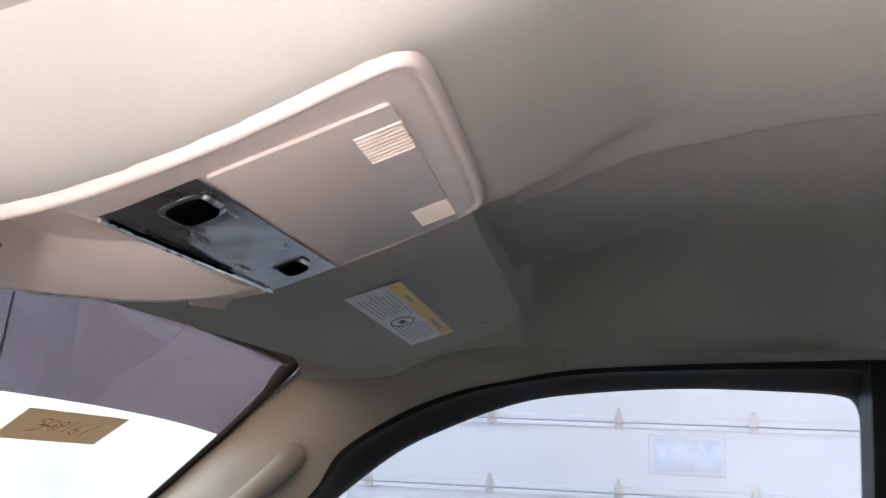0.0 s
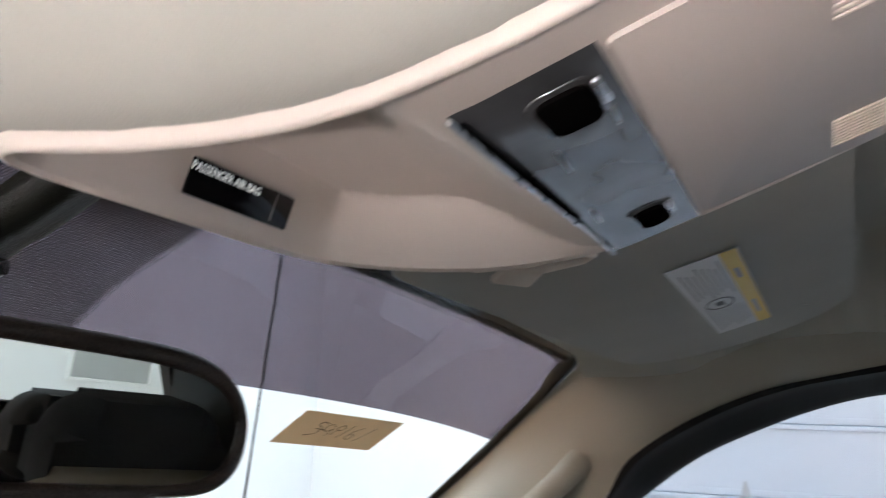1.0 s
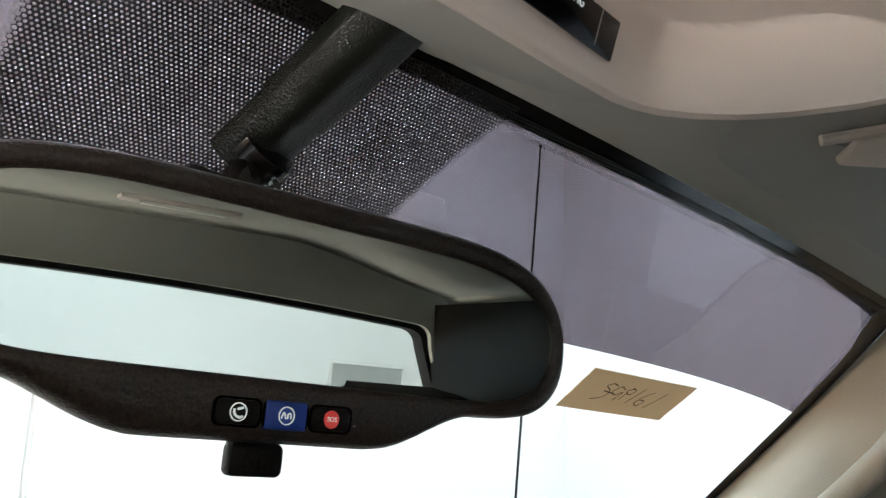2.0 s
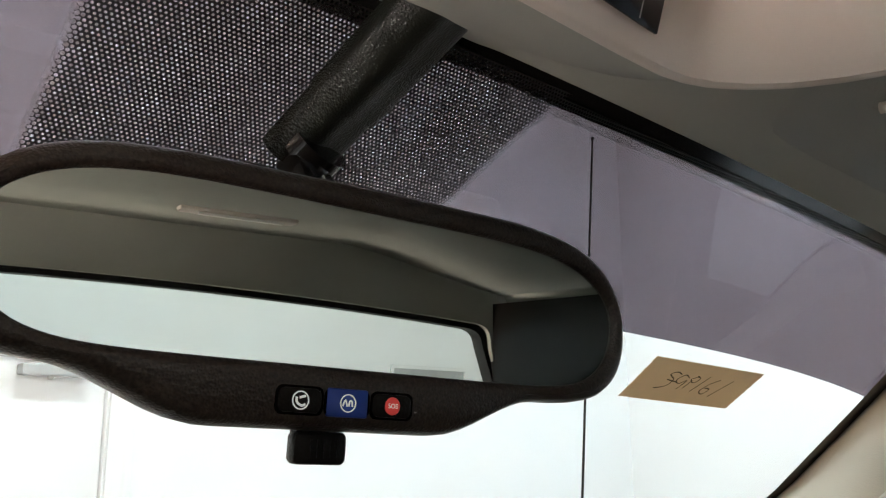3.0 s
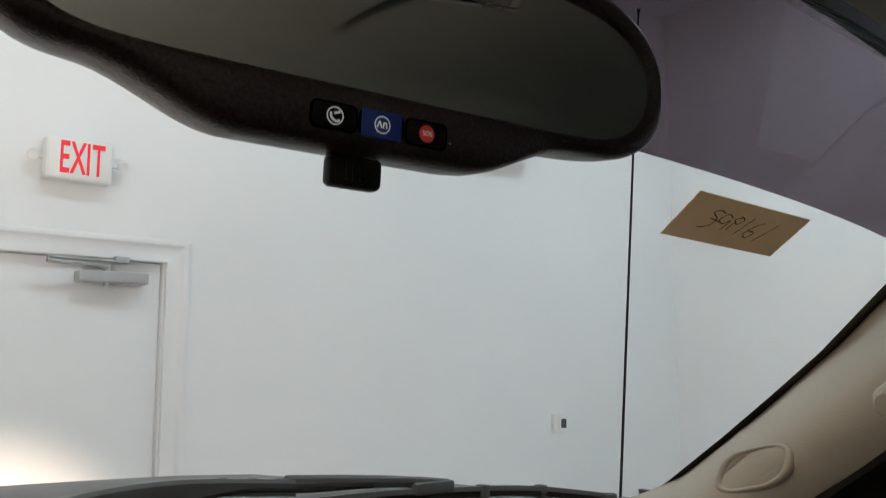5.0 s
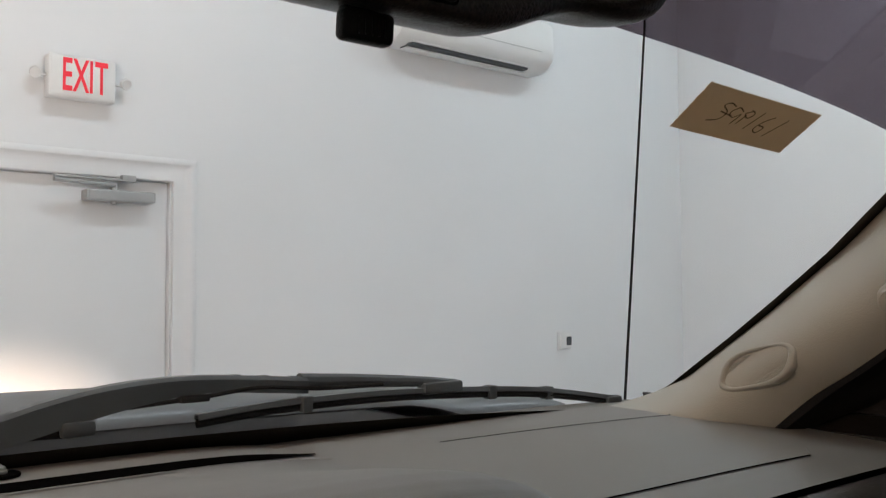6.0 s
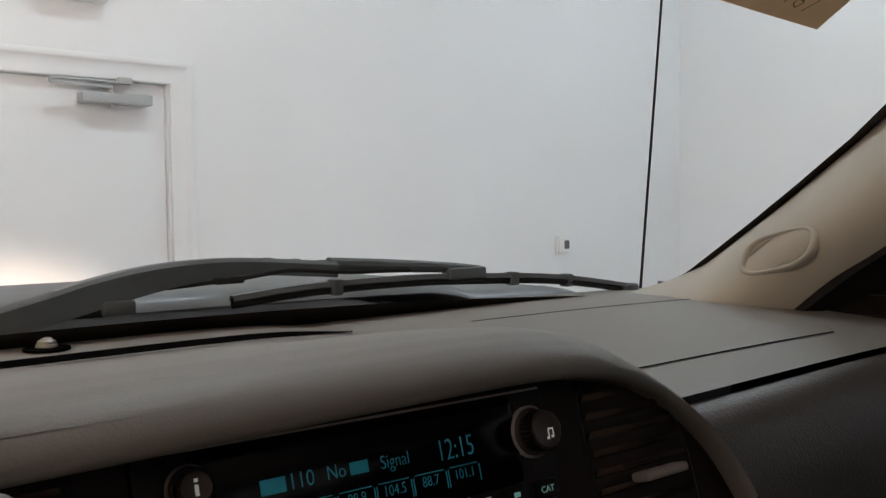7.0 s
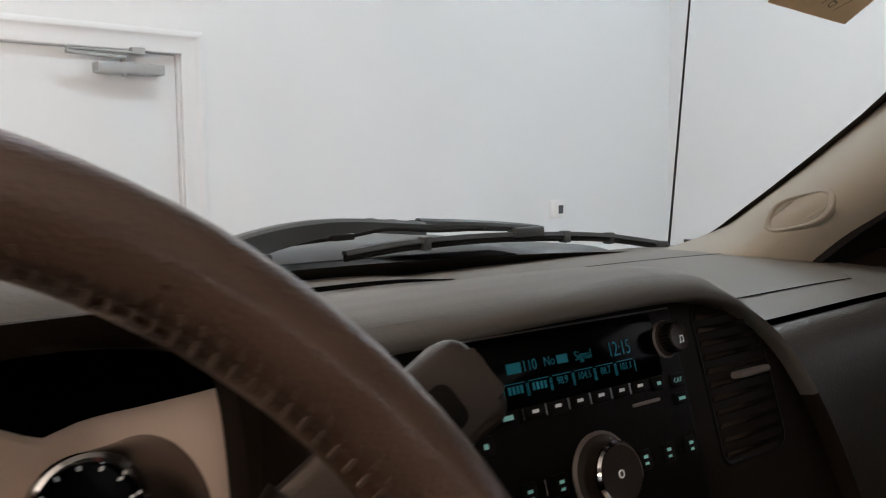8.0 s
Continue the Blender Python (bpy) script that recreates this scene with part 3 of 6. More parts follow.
def lining_z(x, y):
    c = mix([(-1.4, 1.87), (-0.3, 1.885), (-0.1, 1.880), (0.0, 1.872), (0.08, 1.860), (0.14, 1.850), (0.2, 1.827), (0.26, 1.804), (0.32, 1.795), (0.36, 1.797), (0.42, 1.808), (0.46, 1.814)], y)
    a = abs(x)
    inner = mix([(-0.3, 0.155), (-0.13, 0.175), (-0.068, 0.187), (-0.003, 0.211), (0.053, 0.246), (0.097, 0.281), (0.14, 0.32)], y)
    outer = mix([(-0.3, 0.43), (-0.175, 0.478), (-0.085, 0.535), (-0.018, 0.585), (0.09, 0.665), (0.15, 0.678), (0.4, 0.68)], y)
    raise_ = 0.046 * smooth01((a - inner) / (0.018 + 0.05 * max(0.0, -y))) * smooth01((0.145 - y) / 0.02) * smooth01((y + 0.30) / 0.22)
    raise_ += 0.046 * smooth01((y - 0.088) / 0.020) * smooth01((0.152 - y) / 0.006) * smooth01((a - 0.186) / 0.02) * smooth01((0.665 - a) / 0.02) * (1 - raise_ / 0.046)
    edge_z = mix([(-0.27, 1.817), (0.0, 1.806), (0.094, 1.798), (0.161, 1.785), (0.231, 1.768), (0.30, 1.75)], y)
    s = (a - outer) / (0.755 - outer)
    s = max(0.0, min(1.0, s))
    fall = (c + raise_ - edge_z) * (0.55 * s + 0.45 * smooth01(s))
    front = -0.045 * x * x * smooth01((y - 0.2) / 0.2) * (1 - s)
    return c + raise_ - fall + front


def lining_y(x):
    return glass_y(x, glass_top(x))


# overhead console: its outline, sheared a little against the cab's axes
CON_L = [(0.0800, -0.052), (0.0812, -0.064), (0.0835, -0.0705), (0.0880, -0.0740), (0.0960, -0.0746), (0.1200, -0.0715), (0.1500, -0.0680), (0.1800, -0.0685), (0.2000, -0.0715), (0.2240, -0.0755), (0.2400, -0.0795), (0.2533, -0.0838), (0.2666, -0.0872), (0.2811, -0.0907), (0.2944, -0.096), (0.3055, -0.1005), (0.3127, -0.100), (0.3177, -0.092), (0.3199, -0.080)]
CON_R = [(0.0800, 0.112), (0.0812, 0.124), (0.0835, 0.1305), (0.0880, 0.1355), (0.0960, 0.1385), (0.1200, 0.1415), (0.1500, 0.1435), (0.1750, 0.1420), (0.1950, 0.1375), (0.2130, 0.1305), (0.2390, 0.1185), (0.2633, 0.1085), (0.2833, 0.0985), (0.2966, 0.0895), (0.3066, 0.0790), (0.3138, 0.0680), (0.3177, 0.0580), (0.3199, 0.0460)]
CON_SHEAR = Matrix(((1, 0, 0, 0), (0.07, 1, 0, -0.07 * 0.045), (0.0334, 0, 1, -0.0334 * 0.035), (0, 0, 0, 1)))


def con_zr(y):
    """Height of the console's lip, falling forwards and then levelling out."""
    return mix([(0.07, 1.8198), (0.20, 1.7707), (0.215, 1.7658), (0.235, 1.7610), (0.255, 1.7580), (0.28, 1.7570), (0.40, 1.7570)], y)


def con_outline():
    ys = [0.0800, 0.0812, 0.0835, 0.088, 0.096] + steps(0.105, 0.289, 18) + [0.2945, 0.3005, 0.3055, 0.310, 0.3138, 0.3160, 0.3177, 0.3199]
    right = [Vector((mix(CON_R, y), y)) for y in ys]
    left = [Vector((mix(CON_L, y), y)) for y in ys]
    front = [Vector((0.046 - 0.126 * k, 0.3205)) for k in (0.2, 0.4, 0.6, 0.8)]
    back = [Vector((-0.052 + 0.164 * k, 0.0796)) for k in (0.25, 0.5, 0.75)]
    return right + front + left[::-1] + back


OUTL = con_outline()


def con_normals():
    n = len(OUTL)
    return [Vector(((OUTL[(i + 1) % n] - OUTL[i - 1]).normalized().y, -(OUTL[(i + 1) % n] - OUTL[i - 1]).normalized().x)) for i in range(n)]


CON_N = con_normals()
fine = []
for i, p in enumerate(OUTL):
    q, a, b = OUTL[(i + 1) % len(OUTL)], CON_N[i], CON_N[(i + 1) % len(OUTL)]
    for k in range(5):
        w, nn = p.lerp(q, k / 5), a.lerp(b, k / 5).normalized()
        e = CON_SHEAR @ Vector((w.x, w.y, con_zr(w.y)))
        # the cloth swells wide on the driver's side and behind, narrow by the visor
        fine.append((e.x, e.y, e.z, nn.x, nn.y, 0.034 - 0.008 * max(0.0, nn.x) + 0.030 * max(0.0, -nn.x) ** 2 + 0.080 * max(0.0, -nn.y) + 0.070 * max(0.0, nn.y) ** 2))
fine = np.array(fine)


def lining_near(x, y):
    """The lining's height with the soft swell that comes down to the console's lip."""
    z = lining_z(x, y)
    if not (-0.28 < x < 0.30 and -0.10 < y < 0.46):
        return z
    d = np.hypot(fine[:, 0] - x, fine[:, 1] - y)
    i = int(d.argmin())
    out = (x - fine[i, 0]) * fine[i, 3] + (y - fine[i, 1]) * fine[i, 4]
    if out < 0:
        return fine[i, 2] + 0.0046 + (1.0 if d[i] > 0.0045 else 0.0)
    k = max(0.0, d[i] - 0.002) / fine[i, 5]
    w = 1 - smooth01(k ** 0.85) if k < 1 else 0.0
    w *= 1 - smooth01((x - 0.140) / 0.040) * smooth01((0.085 - y) / 0.02)
    return z + (fine[i, 2] + 0.0046 - z) * w


CAB_BACK = -0.80
rows = []
xs = sorted(set([round(v, 4) for v in steps(-0.755, -0.26, 40) + steps(-0.26, 0.20, 110) + steps(0.20, 0.755, 70)]))
for x in xs:
    y1 = lining_y(x) - 0.002
    ys = steps(CAB_BACK, -0.08, 30) + [-0.08 + (y1 + 0.08) * j / 110 for j in range(1, 111)]
    rows.append([(x, y, lining_near(x, y)) for y in ys])
for k in (1, -1):
    e = rows[-1] if k > 0 else rows[0]
    for dx, dz in ((0.004, -0.008), (0.006, -0.020)):
        r = [(x + k * dx, y, min(z + dz, z)) for x, y, z in e]
        rows = rows + [r] if k > 0 else [r] + rows
bm = sheet(rows)
sheet([[(x, y, z + 0.006) for x, y, z in r] for r in rows], bm=bm)
bmesh.ops.delete(bm, geom=[v for v in bm.verts if v.co.z > 2.3], context="VERTS")
solid("headliner", bm, CLOTH, "cream woven headliner with moulded recesses", "headliner", smooth=60)

# outer roof, closing the cab above the lining
rows = [[(x, y, 1.965 - 0.06 * (x / 0.8) ** 2 - 0.11 * smooth01((y - 0.05) / 0.42)) for y in steps(CAB_BACK - 0.05, 0.47, 16)] for x in steps(-0.80, 0.80, 16)]
solid("truck_roof", sheet(rows, 0.003), HOOD_PAINT, "grey painted truck roof panel", "truck roof", smooth=60)


# ---------------------------------------------------------------- doors
SEAL_OUT = [(0.735, 1.375), (0.666, 1.436), (0.61, 1.474), (0.50, 1.555), (0.407, 1.621), (0.371, 1.677), (0.301, 1.724), (0.231, 1.754), (0.161, 1.771), (0.094, 1.784), (-0.037, 1.794), (-0.162, 1.800), (-0.239, 1.804), (-0.27, 1.804)]
SEAL_IN = [(0.62, 1.43), (0.555, 1.47), (0.50, 1.515), (0.445, 1.570), (0.387, 1.623), (0.315, 1.679), (0.242, 1.716), (0.169, 1.744), (0.098, 1.759), (-0.039, 1.771), (-0.17, 1.771), (-0.226, 1.768), (-0.243, 1.758), (-0.248, 1.735)]


def smooth_line(pts, n):
    """More points along a line through pts (Catmull-Rom)."""
    out = []
    for i in range(len(pts) - 1):
        p0, p1, p2, p3 = (Vector(pts[max(0, min(len(pts) - 1, i + k))]) for k in (-1, 0, 1, 2))
        for j in range(n):
            t = j / n
            out.append(0.5 * ((2 * p1) + (p2 - p0) * t + (2 * p0 - 5 * p1 + 4 * p2 - p3) * t * t + (3 * p1 - p0 - 3 * p2 + p3) * t ** 3))
    out.append(Vector(pts[-1]))
    return out


GLASS_TOP = [(-0.27, 1.790), (-0.04, 1.788), (0.098, 1.776), (0.169, 1.761), (0.242, 1.733), (0.315, 1.697), (0.387, 1.642), (0.445, 1.589), (0.50, 1.534), (0.555, 1.488), (0.62, 1.448)]


def truck_door(side):
    t = thing("truck_door", (side * 0.8, 0.2, 1.0), "black trimmed truck door with its window up", "truck door", "front doors", "structure")
    a, b = smooth_line(SEAL_OUT, 6), smooth_line(SEAL_IN, 6)
    rows = []
    for p, q in zip(a, b):
        row = []
        for s, dx in ((0.0, 0.0), (0.06, -0.006), (0.25, -0.004), (0.32, 0.010), (0.42, 0.020), (0.7, 0.034), (0.9, 0.046), (1.0, 0.052), (1.0, 0.075)):
            y, z = p + (q - p) * s
            row.append((side * (0.742 + dx), y, z))
        rows.append(row)
    part("window_frame", sheet(rows), RUBBER, t, "black rubber sealed window frame", smooth=45)
    g = part("glass", sheet([[(side * (0.812 + 0.10 * (1.79 - z)), yy, z) for z in steps(1.35, mix(GLASS_TOP, yy), 8)] for yy in steps(-0.27, 0.62, 24)]), SIDE_GLASS, t, "side window glass")
    g.visible_shadow = False
    rows = [[(side * x, yy, z) for x, z in ((0.86, 1.418), (0.82, 1.424), (0.79, 1.420), (0.775, 1.40), (0.77, 1.33), (0.775, 1.2), (0.765, 1.05), (0.77, 0.7))] for yy in steps(-0.34, 0.80, 20)]
    part("inner_panel", sheet(rows, 0.004), BLACK, t)
    part("outer_skin", sheet([[(side * x, yy, z) for x, z in ((0.87, 1.41), (0.92, 1.30), (0.94, 1.0), (0.90, 0.6))] for yy in steps(-0.36, 0.98, 10)], 0.003), HOOD_PAINT, t, "grey painted outer skin")
    part("sail_panel", sheet([[(side * 0.80, 0.74, 1.38), (side * 0.80, 0.66, 1.44)], [(side * 0.80, 0.50, 1.38), (side * 0.80, 0.50, 1.55)], [(side * 0.80, 0.44, 1.38), (side * 0.80, 0.46, 1.56)]], 0.006), BLACK, t)
    part("lock_knob", lathe([(0.0, 0.03), (0.004, 0.029), (0.005, 0.0), (0.0, 0.0)], 12, pose(side * 0.79, -0.18, 1.42)), BLACK, t)
    return t


truck_door(1)
truck_door(-1)


def rear_pillar(side):
    t = thing("b_pillar_trim", (side * 0.78, -0.4, 1.4), "dark trimmed pillar behind the cab door", "pillar trim", kind="structure")
    rows = []
    for z in steps(0.8, 1.80, 12):
        xx = 0.775 - 0.05 * smooth01((z - 1.4) / 0.4)
        rows.append([(side * (xx + 0.06), -0.245, z), (side * (xx + 0.01), -0.247, z), (side * xx, -0.262, z), (side * (xx - 0.01), -0.36, z), (side * (xx + 0.0), -0.46, z), (side * (xx + 0.01), CAB_BACK, z)])
    part("trim", sheet(rows, 0.004), BLACK, t, smooth=50)
    return t


rear_pillar(1)
rear_pillar(-1)

# cab back wall with the wide rear window
RZ0 = 1.595


def rear_edge(inset=0.0):
    """Round the rear window: a bowed top, leaning sides, rounded corners."""
    pts = [(x, 1.783 - 0.055 * x * x - inset) for x in steps(-0.695 + inset, 0.695 - inset, 24)]
    for a in steps(80, 10, 4):
        pts.append((0.695 - inset + 0.030 * math.cos(radians(a)), 1.727 - inset + 0.029 * math.sin(radians(a))))
    pts += [(0.728 - inset, 1.715), (0.772 - inset, RZ0 + inset)]
    pts += [(x, RZ0 + inset) for x in steps(0.74, -0.74, 12)]
    pts += [(-0.772 + inset, RZ0 + inset), (-0.728 + inset, 1.715)]
    for a in steps(10, 80, 4):
        pts.append((-0.695 + inset - 0.030 * math.cos(radians(a)), 1.727 - inset + 0.029 * math.sin(radians(a))))
    return pts


solid("cab_back_wall", box(-0.84, 0.84, CAB_BACK - 0.03, CAB_BACK, 0.55, RZ0 - 0.002), BLACK, "black lined lower cab rear wall", "cab wall", smooth=0)
inner = rear_edge(-0.004)
outer = [(max(-0.84, min(0.84, x * 1.6)), max(RZ0 - 0.001, min(1.93, 1.65 + (z - 1.65) * 6))) for x, z in inner]
rows = [[(x, CAB_BACK, z) for x, z in inner], [(x, CAB_BACK, z) for x, z in outer]]
solid("rear_window_surround", sheet(rows, 0.02, close_u=True), CLOTH, "cream cloth trim round the cab's rear window", "cab wall", smooth=0)
rw = thing("rear_window", (0, CAB_BACK, 1.58), "wide clear rear window of the cab", "rear window", kind="structure")
part("seal", sheet([[(x, CAB_BACK + d, z) for x, z in rear_edge(g)] for g, d in ((-0.004, 0.006), (0.006, 0.006), (0.006, -0.03))], close_u=True), RUBBER, rw, smooth=0)
bm = bmesh.new()
bm.faces.new([bm.verts.new((x, CAB_BACK - 0.016, z)) for x, z in rear_edge(-0.004)])
part("pane", bm, GLASS, rw, smooth=0).visible_shadow = False
solid("cab_floor", box(-0.85, 0.85, CAB_BACK - 0.03, 1.15, 0.60, 0.66), BLACK, "black carpeted cab floor", "cab floor", smooth=0)
solid("firewall", box(-0.85, 0.85, 1.10, 1.14, 0.60, 1.38), BLACK, "black bulkhead below the windshield", "bulkhead", smooth=0)

LAMP_Z = lining_z(0.195, -0.622)
# lamp on the lining near the rear window, seen in the mirror
lamp = thing("cargo_lamp", (0.195, -0.622, 1.88), "slim cream rear cab lamp on the headliner", "cab lamp")
part("base", box(0.108, 0.284, -0.640, -0.606, LAMP_Z - 0.006, LAMP_Z + 0.006, 0.004), CREAM_DARK, lamp)
part("lens", box(0.135, 0.262, -0.618, -0.610, LAMP_Z - 0.010, LAMP_Z - 0.005, 0.002), WHITE_PLASTIC, lamp, "white lens")


def seat(x):
    t = thing("front_seat", (x, -0.35, 0.66), "tan cloth front seat with a tall headrest", "seat", "front seats")
    part("cushion", slab(rounded(0.52, 0.50, 0.08), 0.16, 0.05, 4, m=pose(x, -0.12, 0.86)), SEAT, t)
    part("base", box(x - 0.2, x + 0.2, -0.32, 0.08, 0.661, 0.87, 0.02), BLACK, t)
    part("backrest", slab(rounded(0.50, 0.62, 0.12), 0.14, 0.05, 4, m=pose(x, -0.36, 1.22, 80, 0, 0)), SEAT, t)
    part("headrest", slab(rounded(0.27, 0.18, 0.06), 0.10, 0.04, 4, m=pose(x, -0.44, 1.55, 84, 0, 0)), DARK_CLOTH, t, "dark headrest")
    for s in (-0.06, 0.06):
        part("headrest_post", tube([(x + s, -0.475, 1.42), (x + s, -0.485, 1.50)], 0.006, 8), CHROME, t)


seat(0.52)
seat(-0.44)
bench = thing("rear_bench", (0.0, -0.70, 0.66), "charcoal rear bench back with low headrests", "rear seat")
part("back", box(-0.70, 0.70, -0.785, -0.70, 0.662, 1.50, 0.03, 3), DARK_CLOTH, bench)
for hx in (0.52, -0.45):
    part("headrest", slab(rounded(0.20, 0.14, 0.05), 0.08, 0.03, 4, m=pose(hx, -0.675, 1.555, 86, 0, 0)), DARK_CLOTH, bench)

# ---------------------------------------------------------------- dashboard
def dash_a(y):
    return mix([(0.470, 1.4475), (0.478, 1.4545), (0.485, 1.4590), (0.493, 1.4630), (0.508, 1.4655), (0.53, 1.4655), (0.56, 1.462), (0.60, 1.456), (0.65, 1.4465), (0.70, 1.437), (0.75, 1.429), (0.80, 1.4225), (0.84, 1.419), (0.96, 1.418)], y)


def dash_b(y):
    return mix([(0.49, 1.372), (0.505, 1.387), (0.515, 1.391), (0.53, 1.394), (0.60, 1.401), (0.72, 1.408), (0.85, 1.413), (0.96, 1.410)], y)


def dash_w(x):
    x -= 0.022 * smooth01((x - 0.05) / 0.10)
    return mix([(0.05, 1.0), (0.08, 0.985), (0.10, 0.95), (0.115, 0.905), (0.128, 0.84), (0.140, 0.77), (0.150, 0.70), (0.160, 0.62), (0.170, 0.53), (0.179, 0.44), (0.186, 0.35), (0.193, 0.25), (0.200, 0.14), (0.206, 0.05), (0.212, 0.0)], x)


def dash_z(x, y):
    a, b = dash_a(y), dash_b(y)
    hood = 0.034 * smooth01((-0.185 - x) / 0.09) * smooth01((0.80 - y) / 0.25) * smooth01((x + 0.70) / 0.08)
    return b + (a - b) * dash_w(x) - 0.05 * max(0, abs(x) - 0.45) ** 2 + hood


def dash_front(x):
    if x > 0:
        x -= 0.022 * smooth01((x - 0.05) / 0.10)
    return mix([(-0.85, 0.470), (-0.215, 0.470), (-0.210, 0.485), (0.10, 0.485), (0.15, 0.498), (0.165, 0.506), (0.185, 0.522), (0.197, 0.538), (0.205, 0.5445), (0.212, 0.545), (0.85, 0.545)], x)


dash = thing("dashboard", (0, 0.7, 1.0), "dark grey grained vinyl dashboard with black lower panels", "dashboard", kind="structure")
xs = sorted(set([round(v, 4) for v in steps(-0.83, 0.05, 40) + steps(0.05, 0.26, 52) + steps(0.26, 0.83, 30)]))
SLOT_Y, SEAM_Y = 0.842, 0.592
rows = []
for x in xs:
    y0 = dash_front(x)
    y1 = glass_y(x, 1.418 - 0.055 * x * x) + 0.02
    ys = [y0 + (y1 - y0) * (j / 60) ** 1.6 for j in range(61)]
    rows.append([(x, y, dash_z(x, y)) for y in ys])
part("top_pad", sheet(rows), DASH, dash, smooth=60)


def ribbon(pts, width_of, lift, material, name, label=""):
    """A thin dark gap lying on the dash top along (x, y) points."""
    rows = []
    for (x, y), w in zip(pts, width_of):
        rows.append([(x, y - w / 2, dash_z(x, y - w / 2) + lift), (x, y, dash_z(x, y) + lift + 0.0005), (x, y + w / 2, dash_z(x, y + w / 2) + lift)])
    return part(name, sheet(rows), material, dash, label)


# defroster slot, its shaded depth laid on in black, rear lip, panel seams
sx = steps(-0.62, 0.235, 44)
ribbon([(x, SLOT_Y + 0.009 - 0.008 * (abs(x - 0.1) / 0.7) ** 2) for x in sx], [0.038 * min(1, (0.237 - x) / 0.07 + 0.12) for x in sx], 0.0010, VOID, "defroster_slot", "defroster slot, its shade laid on as a black strip")
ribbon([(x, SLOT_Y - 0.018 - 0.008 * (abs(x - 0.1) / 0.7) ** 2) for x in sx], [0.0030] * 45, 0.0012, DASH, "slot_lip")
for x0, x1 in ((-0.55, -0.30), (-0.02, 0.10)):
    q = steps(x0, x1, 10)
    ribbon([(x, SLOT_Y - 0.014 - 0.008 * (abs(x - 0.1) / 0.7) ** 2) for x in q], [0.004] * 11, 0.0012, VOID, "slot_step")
q = steps(0.258, 0.62, 24)
ribbon([(x, SEAM_Y + 0.018 - 0.025 * (x - 0.24)) for x in q], [0.0030] * 25, 0.0008, VOID, "panel_seam", "dark panel seam")
q = steps(0.622, 0.648, 4)
ribbon([(x, SEAM_Y + 0.008 + 0.75 * (x - 0.622)) for x in q], [0.004] * 5, 0.0012, DASH, "seam_end")
q = steps(0.36, 0.70, 12)
ribbon([(x, 0.830 - 0.05 * (x - 0.36)) for x in q], [0.0012] * 13, 0.0006, VOID, "panel_seam", "hairline panel seam")
sensor = thing("light_sensor", (-0.008, 0.900, dash_z(0, 0.900)), "small clear dome light sensor on the dash top", "light sensor")
part("base", lathe([(0.0, 0.0), (0.017, 0.0), (0.017, 0.002), (0.011, 0.0025), (0.0, 0.003)], 24, pose(-0.008, 0.903, dash_z(0, 0.903) + 0.0005)), VOID, sensor)
part("dome", lathe([(0.0080, 0.0), (0.0078, 0.002), (0.0070, 0.0025), (0.0066, 0.0045), (0.0045, 0.0055), (0.0030, 0.0068), (0.0, 0.0072)], 20, pose(-0.008, 0.903, dash_z(0, 0.903) + 0.003)), LENS_CLEAR, sensor, "clear ribbed dome")

# ---------------------------------------------------------------- centre stack: own frame, x right, y up the face, z out to the cab
ry, rt = radians(4), radians(17)
RX_, FW = Vector((math.cos(ry), -math.sin(ry), 0)), Vector((math.sin(ry), math.cos(ry), 0))
UP_ = FW * math.sin(rt) + Vector((0, 0, 1)) * math.cos(rt)
NO_ = RX_.cross(UP_)
SO = Vector((0.0, 0.490, 1.41)) - NO_ * 0.005
SM = Matrix(((RX_.x, UP_.x, NO_.x, SO.x), (RX_.y, UP_.y, NO_.y, SO.y), (RX_.z, UP_.z, NO_.z, SO.z), (0, 0, 0, 1)))


def face_y(x, z):
    """Where the stack's face stands at x and height z."""
    d = (z - 1.41) / math.cos(rt)
    return 0.4955 - math.tan(ry) * x + math.sin(rt) * d


# brow over the stack: a rounded rim that runs along the top and down the passenger's side
BROW = smooth_line([(-0.212, 1.4645), (-0.19, 1.4588), (-0.15, 1.4585), (-0.06, 1.459), (0.03, 1.459), (0.076, 1.4585), (0.105, 1.4570), (0.128, 1.4535), (0.150, 1.4485), (0.170, 1.4415), (0.188, 1.4315), (0.204, 1.4185), (0.218, 1.402), (0.229, 1.382), (0.239, 1.356), (0.247, 1.325), (0.2535, 1.285), (0.258, 1.24), (0.261, 1.15), (0.263, 1.05)], 4)


def brow_top(x):
    """Height of the brow's outline over x."""
    for p, q in zip(BROW, BROW[1:]):
        if p.x <= x <= q.x:
            return p.y + (q.y - p.y) * (x - p.x) / max(q.x - p.x, 1e-6)
    return BROW[0].y


